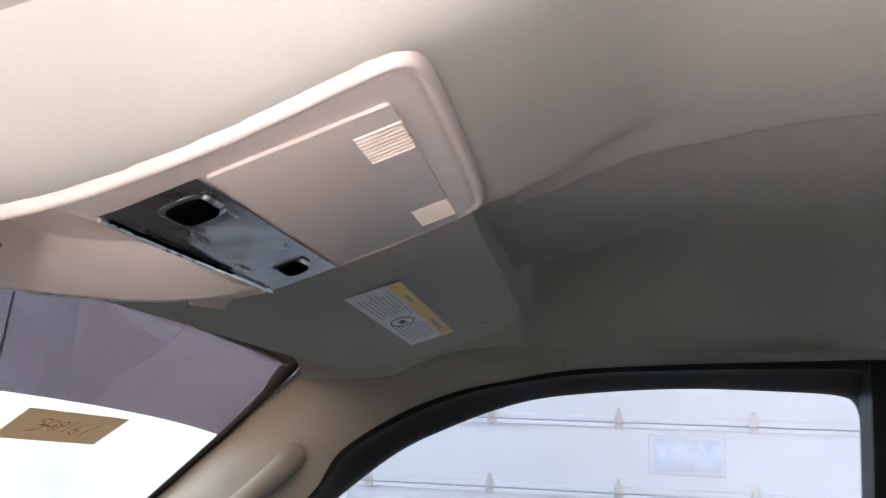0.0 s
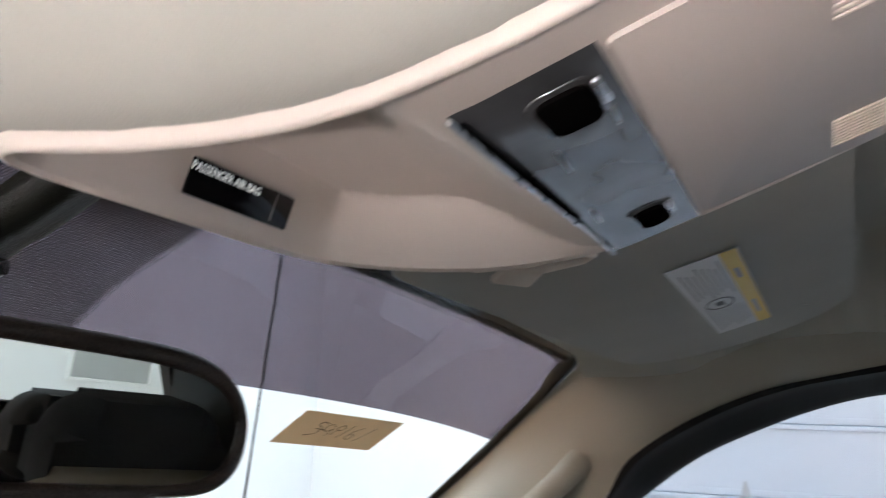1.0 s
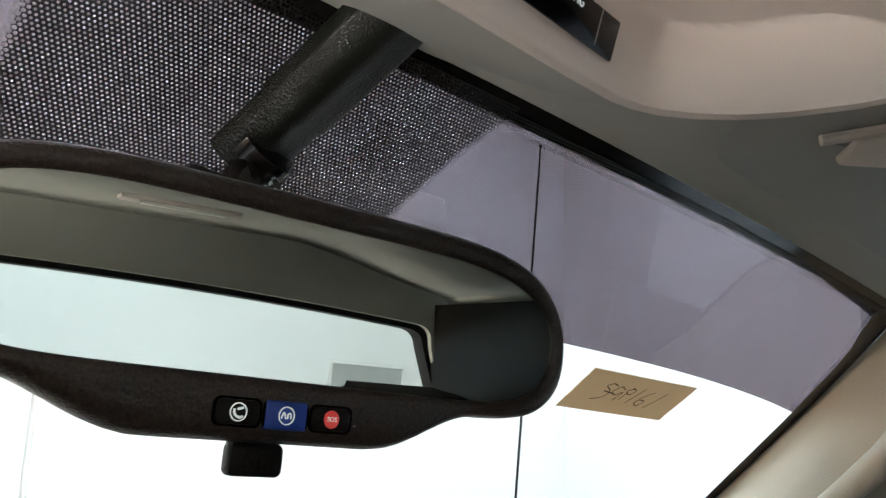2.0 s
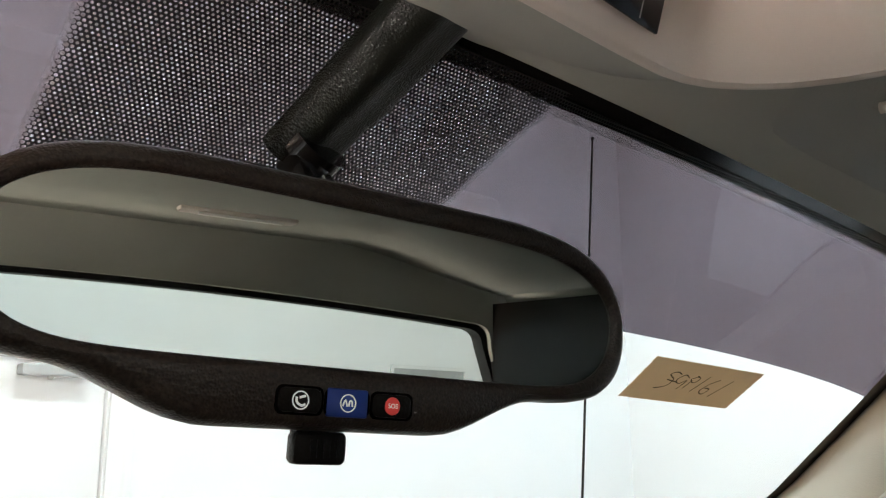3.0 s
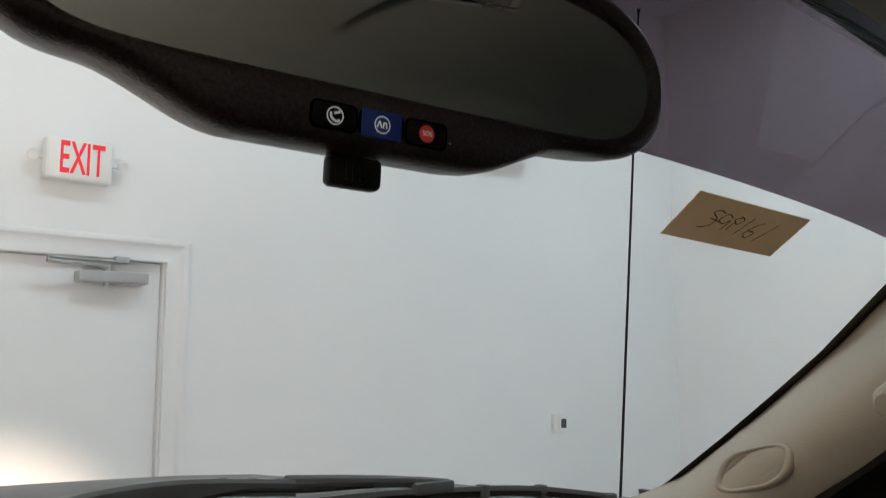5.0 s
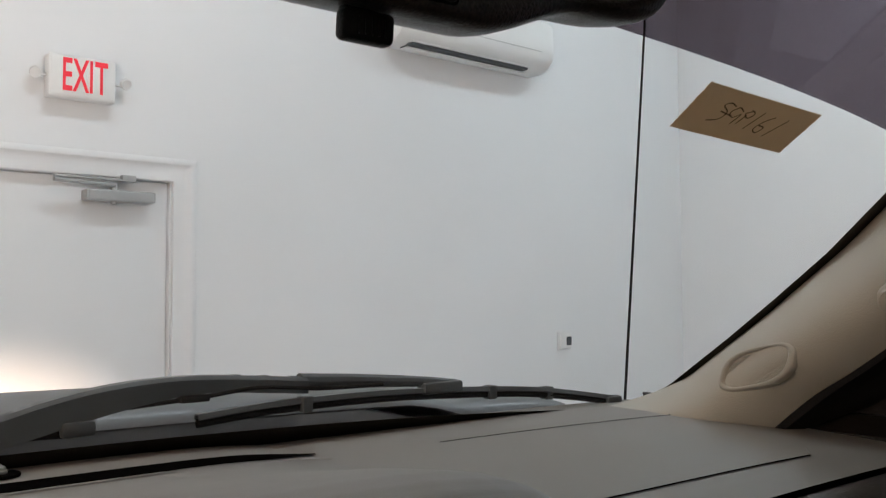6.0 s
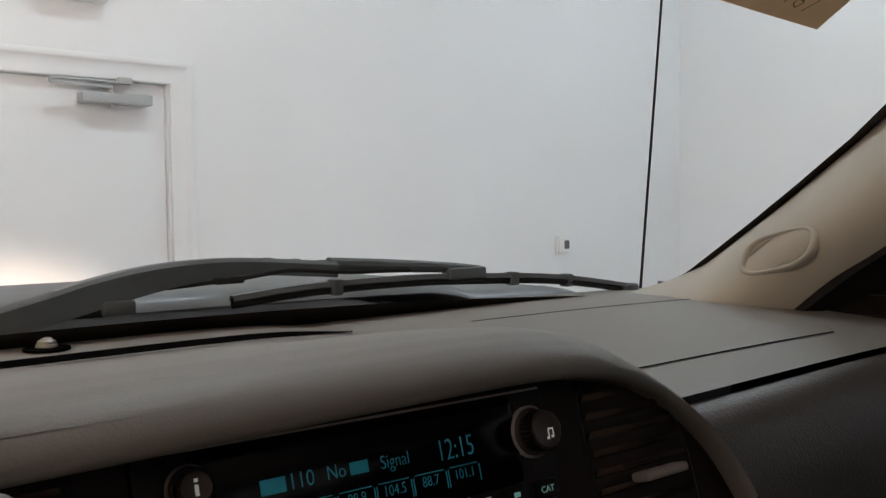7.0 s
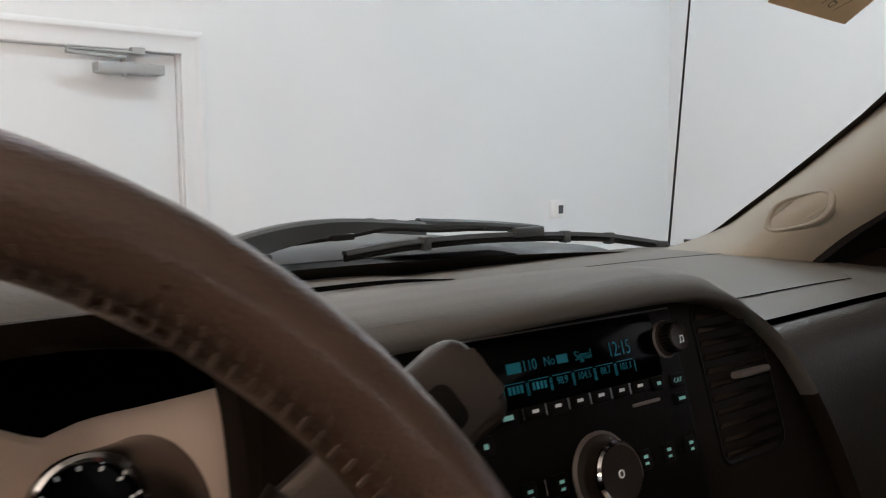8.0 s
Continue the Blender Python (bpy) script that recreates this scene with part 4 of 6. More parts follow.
rows = []
for i, p in enumerate(BROW):
    d = (BROW[min(i + 1, len(BROW) - 1)] - BROW[max(i - 1, 0)]).normalized()
    n = Vector((d.y, -d.x))
    yb = mix([(1.30, 0.52), (1.39, 0.518), (1.40, 0.513), (1.43, 0.506), (1.445, 0.498), (1.455, 0.487)], p.y)
    fy = face_y(p.x, p.y - 0.02)
    lip = min(0.4755, fy - 0.010)
    top = smooth01((p.y - 1.395) / 0.012)
    back = []
    for dy, o in ((0.075, 0.004), (0.050, 0.003), (0.028, 0.002), (0.012, 0.0010), (0.0, 0.0)):
        side = Vector((p.x - 0.10 * dy * (1 - top), yb + dy, p.y)) if dy else Vector((p.x, yb, p.y))
        lie = Vector((p.x, yb + dy, dash_z(p.x, yb + dy) + 0.0005 - 0.012 * dy * dy / 0.0056))
        if dy == 0.0:
            lie.z = max(lie.z, p.y)
        back.append(side.lerp(lie, top))
    rows.append([tuple(v) for v in back] + [(p.x + n.x * o, y, p.y + n.y * o) for o, y in ((0.0026, yb * 0.55 + lip * 0.45), (0.0060, yb * 0.2 + lip * 0.8), (0.0095, lip + 0.0004), (0.0122, lip + 0.0010), (0.0145, lip * 0.6 + fy * 0.4), (0.0165, fy + 0.001))])
# the rim's lower length goes black brown, its shade put into the colour
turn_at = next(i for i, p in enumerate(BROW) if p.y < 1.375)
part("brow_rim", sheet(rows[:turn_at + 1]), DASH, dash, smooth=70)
part("shaded_rim", sheet(rows[turn_at:]), DASH_LOW, dash, "rim beside the stack, coloured black brown for its shade", smooth=70)
rows = []
for x in steps(-0.212, 0.254, 70):
    zt = brow_top(x) - 0.014 if x < 0.212 else brow_top(x) - 0.03
    rows.append([(x, face_y(x, z) + 0.0005, z) for z in steps(max(zt, 1.06), 1.05, 10)])
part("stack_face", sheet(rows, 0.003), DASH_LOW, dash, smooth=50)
rows = []
for x in steps(0.222, 0.83, 26):
    k = -0.05 * max(0, abs(x) - 0.45) ** 2
    rows.append([(x, y, z + k) for y, z in ((0.556, 1.383), (0.547, 1.3890), (0.539, 1.3905), (0.528, 1.3870), (0.515, 1.379), (0.503, 1.364), (0.490, 1.335), (0.468, 1.26), (0.462, 1.18), (0.475, 1.0))])
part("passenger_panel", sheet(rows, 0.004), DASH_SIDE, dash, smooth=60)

stack = thing("car_radio", (0, 0, 0), "black car radio with teal display and two knobs", "car radio", turn=SM)
part("fascia", slab(rounded(0.196, 0.125, 0.004, cx=-0.002, cy=-0.031), 0.004, 0.0015, m=pose(0, 0, 0.001)), BLACK, stack, local=True)
part("surround", slab(rounded(0.197, 0.126, 0.005, cx=-0.002, cy=-0.031), 0.0022, 0.0008, m=pose(0, 0, 0.0004)), VOID, stack, local=True)
part("screen", slab(rounded(0.154, 0.040, 0.003, cx=-0.003, cy=0.009), 0.0016, 0.0006, m=pose(0, 0, 0.0048)), SCREEN_BLACK, stack, "glossy black display", local=True)
part("trim_line", slab(rounded(0.190, 0.0010, 0.0004, cx=-0.002, cy=0.0300), 0.001, 0.0, m=pose(0, 0, 0.0050)), RIM_GREY, stack, local=True)


def lit(name, words, size, x, y, sx=1.0):
    """Teal characters on the display."""
    return lettering(name, words, size * 0.92, pose(x, y, 0.0068) @ Matrix.Diagonal((sx, 1, 1, 1)), TEAL, stack, 0.0001, "teal " + words, local=True, thin=-0.012)


def bar(x, y, w, h, material, name, z=0.0066, parent=None, shear=0.0):
    return part(name, slab([(x - w / 2, y - h / 2), (x + w / 2, y - h / 2), (x + w / 2, y + h / 2), (x - w / 2, y + h / 2)], 0.0003, m=pose(0, 0, z)), material, parent or stack, local=True, smooth=0)


bar(-0.0485, 0.011, 0.0105, 0.0058, TEAL, "mark_bar")
lit("channel_text", "110", 0.0098, -0.0365, 0.011, 0.85)
lit("status_text", "No", 0.0086, -0.0210, 0.0112, 0.85)
bar(-0.0105, 0.0112, 0.0085, 0.0050, TEAL, "mark_bar")
lit("status_text", "Signal", 0.0086, 0.0068, 0.0108, 0.82)
lit("clock_text", "12:15", 0.0140, 0.0385, 0.0103, 0.72)
for i, w in enumerate(("", "", "98.9", "104.5", "88.7", "101.1")):
    x = -0.0500 + 0.0182 * i
    for dx, dy, ww, hh in ((0, 0.0036, 0.0150, 0.0004), (-0.0085, -0.0008, 0.0004, 0.0072), (0.0085, -0.0008, 0.0004, 0.0072)):
        bar(x + dx, -0.0008 + dy, ww, hh, TEAL, "preset_box")
    if w:
        lit("preset_text", w, 0.0068, x, -0.0008, 0.82)
    else:
        for dx in (-0.0045, -0.0015, 0.0015, 0.0045):
            bar(x + dx, -0.0008, 0.0018, 0.0044, TEAL, "segment")


def knob(x, y, r, h, parent, chrome=False):
    k = part("knob", lathe([(r * 1.22, 0.0), (r * 1.24, 0.002), (r * 1.12, 0.003), (r * 1.05, 0.0032), (r * 1.02, 0.004), (r, h * 0.85), (r * 0.97, h * 0.95), (r * 0.88, h), (r * 0.6, h - 0.0006), (0.0, h - 0.0008)], 40, pose(x, y, 0.005)), KNOB_BROWN, parent, "black round knob", local=True)
    ring = part("ring", lathe([(r * 1.34, 0.0), (r * 1.36, 0.0016), (r * 1.26, 0.0030), (r * 1.20, 0.0016), (r * 1.20, 0.0)], 40, pose(x, y, 0.0048)), RIM_GREY, k, "grey bezel ring", local=True)
    if chrome:
        part("chrome_ring", lathe([(r * 1.005, h * 0.80), (r * 1.01, h * 0.92), (r * 0.93, h * 1.02), (r * 0.88, h * 1.01)], 40, pose(x, y, 0.005)), CHROME, k, "bright chrome ring", local=True)
    for i in range(28):
        a = 2 * math.pi * i / 28
        if not chrome:
            part("ridge", slab([(-0.0005, 0), (0.0005, 0), (0.0005, h * 0.5), (-0.0005, h * 0.5)], 0.0006, m=pose(x, y, 0.005) @ pose(0, 0, 0, 0, 0, math.degrees(a)) @ pose(0, -r * 1.0, 0.005, 90, 0, 0)), BLACK, k, local=True, smooth=0)
    return k


kl = knob(-0.0805, 0.0165, 0.0064, 0.009, stack)
bar(-0.0805, 0.0155, 0.0014, 0.0040, LIT_WHITE, "icon", 0.0142, kl)
bar(-0.0805, 0.0190, 0.0014, 0.0013, LIT_WHITE, "icon", 0.0142, kl)
kr = knob(0.0835, 0.0105, 0.0090, 0.013, stack)
for dx, dy, w, h in ((-0.0012, 0.0, 0.0006, 0.0040), (0.0016, 0.0004, 0.0006, 0.0040), (0.0002, 0.0022, 0.0030, 0.0009), (-0.0018, -0.0018, 0.0014, 0.0012), (0.0010, -0.0014, 0.0014, 0.0012)):
    bar(0.0845 + dx, 0.0085 + dy, w, h, LIT_WHITE, "icon", 0.0182, kr)
kt = knob(0.0040, -0.0585, 0.0185, 0.015, stack, True)
part("power_mark", lathe([(0.0016, 0.0), (0.0016, 0.0004), (0.0024, 0.0004), (0.0024, 0.0)], 20, pose(0.0040, -0.0585, 0.0194)), LIT_WHITE, kt, local=True)


def key(x, y, w, h, lit_w=0.0, lit_h=0.0, glow=None):
    k = part("button", slab(rounded(w, h, 0.0012, 3, x, y), 0.0016, 0.0006, m=pose(0, 0, 0.0046)), BLACK, stack, local=True)
    if lit_w:
        bar(x, y, lit_w * 0.78, lit_h * 0.72, glow or LIT_TEAL, "legend", 0.0063, k)
    return k


key(-0.0779, -0.0142, 0.014, 0.009, 0.0075, 0.0036)
key(-0.0590, -0.0145, 0.016, 0.009, 0.0095, 0.0038)
for i, x in enumerate((-0.0385, -0.0207, -0.0027, 0.0153, 0.0334, 0.0504)):
    key(x, -0.0142, 0.0155, 0.009, 0.0060, 0.0026, LIT_WHITE)
    bar(x - 0.0095, -0.0146, 0.0012, 0.0066, CHROME_SOFT, "divider", 0.0062)
key(0.0680, -0.0155, 0.012, 0.009, 0.0046, 0.0030)
key(0.0866, -0.0165, 0.014, 0.009)
lettering("legend", "CAT", 0.0042, pose(0.0866, -0.0165, 0.0064), LIT_TEAL, stack, 0.0001, local=True)
key(0.0868, -0.0280, 0.014, 0.008, 0.0080, 0.0028)
key(-0.0777, -0.0262, 0.012, 0.010, 0.0040, 0.0040)
part("card_slot", slab(rounded(0.026, 0.0022, 0.0008, 3, 0.0540, -0.0252), 0.0008, 0.0003, m=pose(0, 0, 0.0048)), RIM_GREY, stack, local=True)
for x in (0.0413, 0.0633, 0.0854):
    key(x, -0.0578, 0.011, 0.012)
    bar(x, -0.0560, 0.0036, 0.0019, LIT_TEAL, "legend", 0.0064)
    bar(x, -0.0600, 0.0032, 0.0016, LIT_TEAL, "legend", 0.0064)
for x in (0.0513, 0.0744):
    bar(x, -0.0578, 0.0008, 0.0090, CHROME, "divider", 0.0058)
for x in (-0.0540, -0.0300):
    key(x, -0.0565, 0.011, 0.012)
    bar(x, -0.0550, 0.0036, 0.0019, LIT_TEAL, "legend", 0.0064)
    bar(x, -0.0590, 0.0032, 0.0016, LIT_TEAL, "legend", 0.0064)
bar(-0.0420, -0.0555, 0.0008, 0.0090, CHROME, "divider", 0.0058)


def vent_outline(x0, x1, y0, y1, g, big):
    """Rectangle with one large rounded upper corner (big) on the passenger's side."""
    pts = []
    for cx, cy, a0, r in ((x1, y1, 0, big), (x0, y1, 90, 0.006), (x0, y0, 180, 0.006), (x1, y0, 270, 0.010)):
        sx = -1 if cx == x1 else 1
        sy = -1 if cy == y1 else 1
        for i in range(9):
            a = radians(a0 + 90 * i / 8)
            pts.append((cx + sx * r + (r + g) * math.cos(a), cy + sy * r + (r + g) * math.sin(a)))
    return pts


def air_vent(x0, x1, y0, y1, n, big, label, tab):
    t = thing("air_vent", (0, 0, 0), label, "air vent", "dash air vents", turn=SM)
    # black plate carries the shade of the duct behind the slats
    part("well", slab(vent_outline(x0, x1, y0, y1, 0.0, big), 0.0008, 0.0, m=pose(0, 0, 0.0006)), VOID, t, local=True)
    rows = [[(x, y, h) for x, y in vent_outline(x0, x1, y0, y1, g, big)] for g, h in ((0.0045, 0.0002), (0.004, 0.0022), (0.002, 0.0032), (0.0, 0.0022), (-0.0006, 0.0008))]
    part("frame", sheet(rows, close_u=True), BLACK, t, local=True)
    for i in range(n):
        y = y1 - (i + 0.6) * (y1 - y0) / n
        cut = big - math.sqrt(max(0.0, big * big - max(0.0, y - (y1 - big)) ** 2))
        part("slat", box(x0 + 0.001, x1 - 0.001 - cut, -0.0030, 0.0030, -0.0005, 0.0005, 0.0003, m=pose(0, y, 0.0030, 34, 0, 0)), VENT_SLAT, t, local=True)
    for i in range(2):
        x = x0 + (x1 - x0) * (0.40 + 0.26 * i)
        part("vane", box(x - 0.0006, x + 0.0006, y0 + 0.003, y1 - 0.004 - (0.02 if i and big > 0.02 else 0), 0.0012, 0.0022), VENT_SLAT, t, local=True, smooth=0)
    part("tab", box(tab[0], tab[1], tab[2] - 0.0024, tab[2] + 0.0024, 0.004, 0.015, 0.0018, 3), RIM_GREY, t, "grey plastic tab", local=True)


air_vent(0.121, 0.190, -0.076, 0.026, 11, 0.046, "black air vent with thin slats and a grey tab", (0.144, 0.177, -0.0225))
air_vent(-0.190, -0.122, -0.050, 0.030, 7, 0.008, "black air vent with thin slats beside the radio", (-0.170, -0.140, -0.010))

# ---------------------------------------------------------------- pillars
SEAL_Y = [(1.36, 0.75), (1.375, 0.735), (1.436, 0.666), (1.474, 0.61), (1.555, 0.50), (1.621, 0.407), (1.677, 0.371), (1.724, 0.301), (1.754, 0.231), (1.771, 0.161), (1.784, 0.094)]


def pillar_point(z, u):
    e = mix([(1.36, 0.64), (1.395, 0.69), (1.405, 0.735), (1.415, 0.782), (1.44, 0.824)], z) if z < 1.44 else glass_edge(min(z, 1.792))
    gy = glass_y(e, z) - 0.010
    sy = mix(SEAL_Y, z)
    cx = mix([(1.36, 0.67), (1.42, 0.665), (1.48, 0.665), (1.6, 0.69), (1.7, 0.70), (1.8, 0.70)], z)
    cy = gy + (sy - gy) * mix([(1.36, 0.45), (1.5, 0.45), (1.8, 0.5)], z)
    a, b, c = (1 - u) ** 2, 2 * u * (1 - u), u * u
    return Vector((a * e + b * cx + c * 0.744, a * gy + b * cy + c * sy, z))


def pillar(side):
    """Trim of one windshield pillar, from the dash to the roof, with speaker grille and grab handle."""
    t = thing("a_pillar_trim", (side * 0.74, 0.8, 1.40), "tan grained plastic pillar trim beside the windshield", "pillar trim", kind="structure")
    flip = Vector((side, 1, 1))
    rows = [[pillar_point(z, u) * flip for u in steps(0, 1, 18)] for z in steps(1.365, 1.812, 50)]
    part("trim", sheet(rows, 0.004), TAN, t, smooth=60)
    # speaker grille: a raised oval ring round a finely ribbed insert
    c = pillar_point(1.466, 0.58) + Vector((0, -0.004, 0.003))
    du = (pillar_point(1.466, 0.62) - pillar_point(1.466, 0.54)).normalized()
    dv = (pillar_point(1.50, 0.58 - 0.10) - pillar_point(1.43, 0.58 + 0.10)).normalized()
    n = du.cross(dv).normalized()
    if n.x > 0:
        n = -n
    ax = (-du * 0.80 - dv * 0.30).normalized()
    ay = ax.cross(n).normalized()
    if ay.z < 0:
        ay = -ay

    def place(u, v, h):
        return (c + ax * u + ay * v + n * h) * flip

    def oval(k, skew=0.35):
        pts = []
        for i in range(48):
            a = 2 * math.pi * i / 48
            ca, sa = math.cos(a), math.sin(a)
            u = math.copysign(abs(ca) ** 0.62, ca) * 0.044 * k
            v = math.copysign(abs(sa) ** 0.75, sa) * 0.0205 * k
            pts.append((u - skew * v, v))
        return pts

    ring = part("grille_ring", sheet([[place(u, v, h) for u, v in oval(k)] for k, h in ((1.16, -0.004), (1.15, 0.002), (1.10, 0.0045), (1.02, 0.005), (0.95, 0.0035), (0.93, 0.000))], close_u=True), TAN, t, smooth=70)
    bm = bmesh.new()
    for j in range(-16, 17):
        v = j * 0.00118
        if abs(v) < 0.019:
            w = 0.0405 * (1 - (abs(v) / 0.0192) ** 2.4) ** 0.6
            rows = [[place(u - 0.35 * v, v + dv_, hh) for dv_, hh in ((-0.00055, 0.0002), (-0.0003, 0.0010), (0.0003, 0.0010), (0.00055, 0.0002))] for u in steps(-w, w, 6)]
            bm = sheet(rows, bm=bm)
    part("grille_ribs", bm, TAN, ring, smooth=0)
    part("grille_back", sheet([[place(u, v, 0.0002) for u, v in oval(0.95)], [place(u, v, 0.0002) for u, v in oval(0.02)]], close_u=True), TAN, ring)
    # grab handle
    p0, p1 = pillar_point(1.672, 0.75), pillar_point(1.545, 0.77)
    out = Vector((-1, -0.35, -0.1)).normalized()
    path = []
    for k in range(21):
        s = k / 20
        lift = 0.028 * min(1, math.sin(math.pi * s) * 1.9)
        path.append((p0.lerp(p1, s) + out * (lift - 0.002)) * flip)
    hd = part("grab_handle", tube(path, [0.016 - 0.003 * math.sin(math.pi * k / 20) for k in range(21)], 14), TAN, t, "tan moulded grab handle", smooth=70)
    part("bolt_cover", lathe([(0.0, 0.004), (0.011, 0.003), (0.013, 0.0), (0.0, -0.002)], 20, Matrix.Translation((p1 + out * 0.018) * flip) @ (out * flip).to_track_quat("Z", "Y").to_matrix().to_4x4()), TAN, hd)
    return t


pillar(1)
pillar(-1)

# ---------------------------------------------------------------- overhead console
def con_xc(y):
    return 0.5 * (mix(CON_L, y) + mix(CON_R, y))


def con_in(x, y):
    """Height of the inner floor: the lamp panel's plane, then the smooth hollow before the nose."""
    e = min(0.93 * (mix(CON_R, y) - x), 0.95 * (x - mix(CON_L, y)), 0.3199 - y)
    r2 = ((x - con_xc(y)) / 0.10) ** 2 + ((y - 0.235) / 0.085) ** 2
    tall = 0.0300 * smooth01((y - 0.2035) / 0.066)
    wall = 3.0 * max(0.0, e - 0.0035)
    dish = tall + 0.006 * max(0.0, 1 - r2) * smooth01((y - 0.206) / 0.02)
    return con_zr(y) + 0.0008 + min(wall, dish)


console = thing("overhead_console", (0.03, 0.2, 1.82), "cream plastic overhead console with map lamps and an airbag sign", "overhead console")
rows = []

def con_row(off, dz):
    r = []
    for p, nrm in zip(OUTL, CON_N):
        q = p + nrm * off
        r.append((q.x, q.y, con_zr(p.y) + dz))
    return r


for off, dz in ((0.0016, 0.014), (0.0018, 0.0040), (0.0012, 0.0012), (0.0002, 0.0001), (-0.0010, -0.0003), (-0.0020, 0.0), (-0.0028, 0.0006), (-0.0036, 0.0008)):
    rows.append(con_row(off, dz))
c0 = Vector((0.03, 0.215))
last = [Vector(v[:2]) for v in rows[-1]]
for f in [1 - 0.012 * k for k in range(1, 34)] + [0.57, 0.52, 0.46, 0.40, 0.30, 0.15, 0.03]:
    r = []
    for q in last:
        v = c0 + (q - c0) * f
        r.append((v.x, v.y, con_in(v.x, v.y)))
    rows.append(r)
bm = sheet(rows, close_u=True)
bmesh.ops.holes_fill(bm, edges=[e for e in bm.edges if e.is_boundary and abs(e.verts[0].co.x - 0.03) < 0.02 and e.verts[0].co.y < 0.25 and e.verts[0].co.y > 0.17], sides=0)
bm.transform(CON_SHEAR)
part("shell", bm, CREAM, console, smooth=50)

# plane of the lamp panel: x right, y forwards and down, z towards the cab
pa = math.atan2(con_zr(0.09) - con_zr(0.18), 0.09)
CM = CON_SHEAR @ Matrix.Translation((0.045, 0.160, con_zr(0.160) + 0.0014)) @ Matrix(((-1, 0, 0, 0), (0, math.cos(pa), -math.sin(pa), 0), (0, -math.sin(pa), -math.cos(pa), 0), (0, 0, 0, 1)))
sub = part("rear_panel", slab(rounded(0.183, 0.0745, 0.003, cx=0.002, cy=-0.0318), 0.0022, 0.0008, m=CM), CREAM_DARK, console, "greyed cream flat panel")
for sx0, sy0, w in ((0.0600, -0.0592, 0.0345), (-0.0595, -0.0592, 0.0335)):
    for k in range(9):
        part("louvre", slab(rounded(0.0019, 0.0196, 0.0006, 2, sx0 + w * (k - 4) / 9.0, sy0), 0.0012, 0.0005, m=CM @ pose(0, 0, 0.0018)), LOUVRE, sub, "pale louvre bar")
# map lamp unit: a smoky lens with two rocker buttons, rippled over the hidden bulbs
rows = []
for i in range(61):
    lx = -0.0930 + 0.190 * i / 60
    r = []
    for j in range(17):
        ly = 0.0072 + 0.0410 * j / 16
        ripple = 0.0010 * noise.noise(Vector((i * 0.10, j * 0.16, 3.1)))
        r.append((lx, ly, 0.0020 - 0.0006 * smooth01((ly - 0.038) / 0.010) + ripple * math.sin(math.pi * j / 16) * min(1.0, 6 * min(i, 60 - i) / 60)))
    rows.append(r)
bm = sheet(rows)
bm.transform(CM)
lens = part("lamp_lens", bm, LENS_GREY, console, "smoky grey rippled map lamp lens", smooth=70)
for lx, ly, w, h in ((0.0690, 0.0222, 0.0250, 0.0165), (-0.0605, 0.0232, 0.0245, 0.0130)):
    part("button_recess", slab(rounded(w + 0.006, h + 0.004, 0.006, 4, lx, ly), 0.0010, 0.0005, m=CM @ pose(0, 0, 0.0016)), LENS_GREY, lens)
    part("button", slab(rounded(w, h, 0.005, 4, lx, ly), 0.0030, 0.0014, m=CM @ pose(0, 0, 0.0012)), VOID, lens, "black rocker button")
    part("button_lip", slab(rounded(w * 0.66, 0.0028, 0.001, 3, lx + 0.003, ly - h * 0.62), 0.0016, 0.0008, m=CM @ pose(0, 0, 0.0020)), CHROME_SOFT, lens, "pale bright button edge")
# small chrome bars stand in for glints on the lens
for lx, ly, w in ((0.036, 0.034, 0.020), (-0.030, 0.040, 0.018), (0.052, 0.0125, 0.013)):
    part("painted_glint", box(-w / 2, w / 2, -0.0006, 0.0006, 0, 0.0012, 0.0004, m=CM @ pose(lx, ly, 0.0020, 0, 0, -3)), CHROME_SOFT, lens)

# front bead brightened for its reflection, a thin black tube beside it
part("lens_edge", tube([tuple(CM @ Vector((lx, 0.0482 + 0.0006 * math.sin(lx * 30), 0.0026))) for lx in steps(-0.092, 0.096, 24)], 0.0010, 8), CHROME_SOFT, lens, "lens edge bead, made bright for its reflection")
part("lens_dark_line", tube([tuple(CM @ Vector((lx, 0.0462, 0.0028))) for lx in steps(-0.030, 0.092, 18)], [0.0006 + 0.0004 * math.sin(math.pi * k / 18) for k in range(19)], 6), VOID, lens)

# airbag sign on the rear-facing wall of the nose
SGN = Matrix.Translation((0.0003, 0.3068, 1.7690)) @ pose(0, 0, 0, 90 + 18.4, -2.5, 6.5)
plate = part("airbag_sign", slab(rounded(0.064, 0.0128, 0.0006, 2), 0.0010, 0.0002, m=SGN), SCREEN_BLACK, console, "black passenger airbag indicator")
lettering("sign_text", "PASSENGER AIR BAG", 0.0044, SGN @ pose(-0.012, 0.0036, 0.0012), LIT_WHITE, plate, 0.0001, "small white lettering")
part("sign_divider", box(0.0195, 0.0199, -0.005, 0.006, 0.0010, 0.0012, m=SGN), RIM_GREY, plate, smooth=0)


# ---------------------------------------------------------------- sun visors
def visor_z(y):
    s = max(0.0, min(1.0, (y - 0.137) / 0.19))
    return 1.833 - 0.325 * (y - 0.145) - 0.005 * math.sin(math.pi * s)


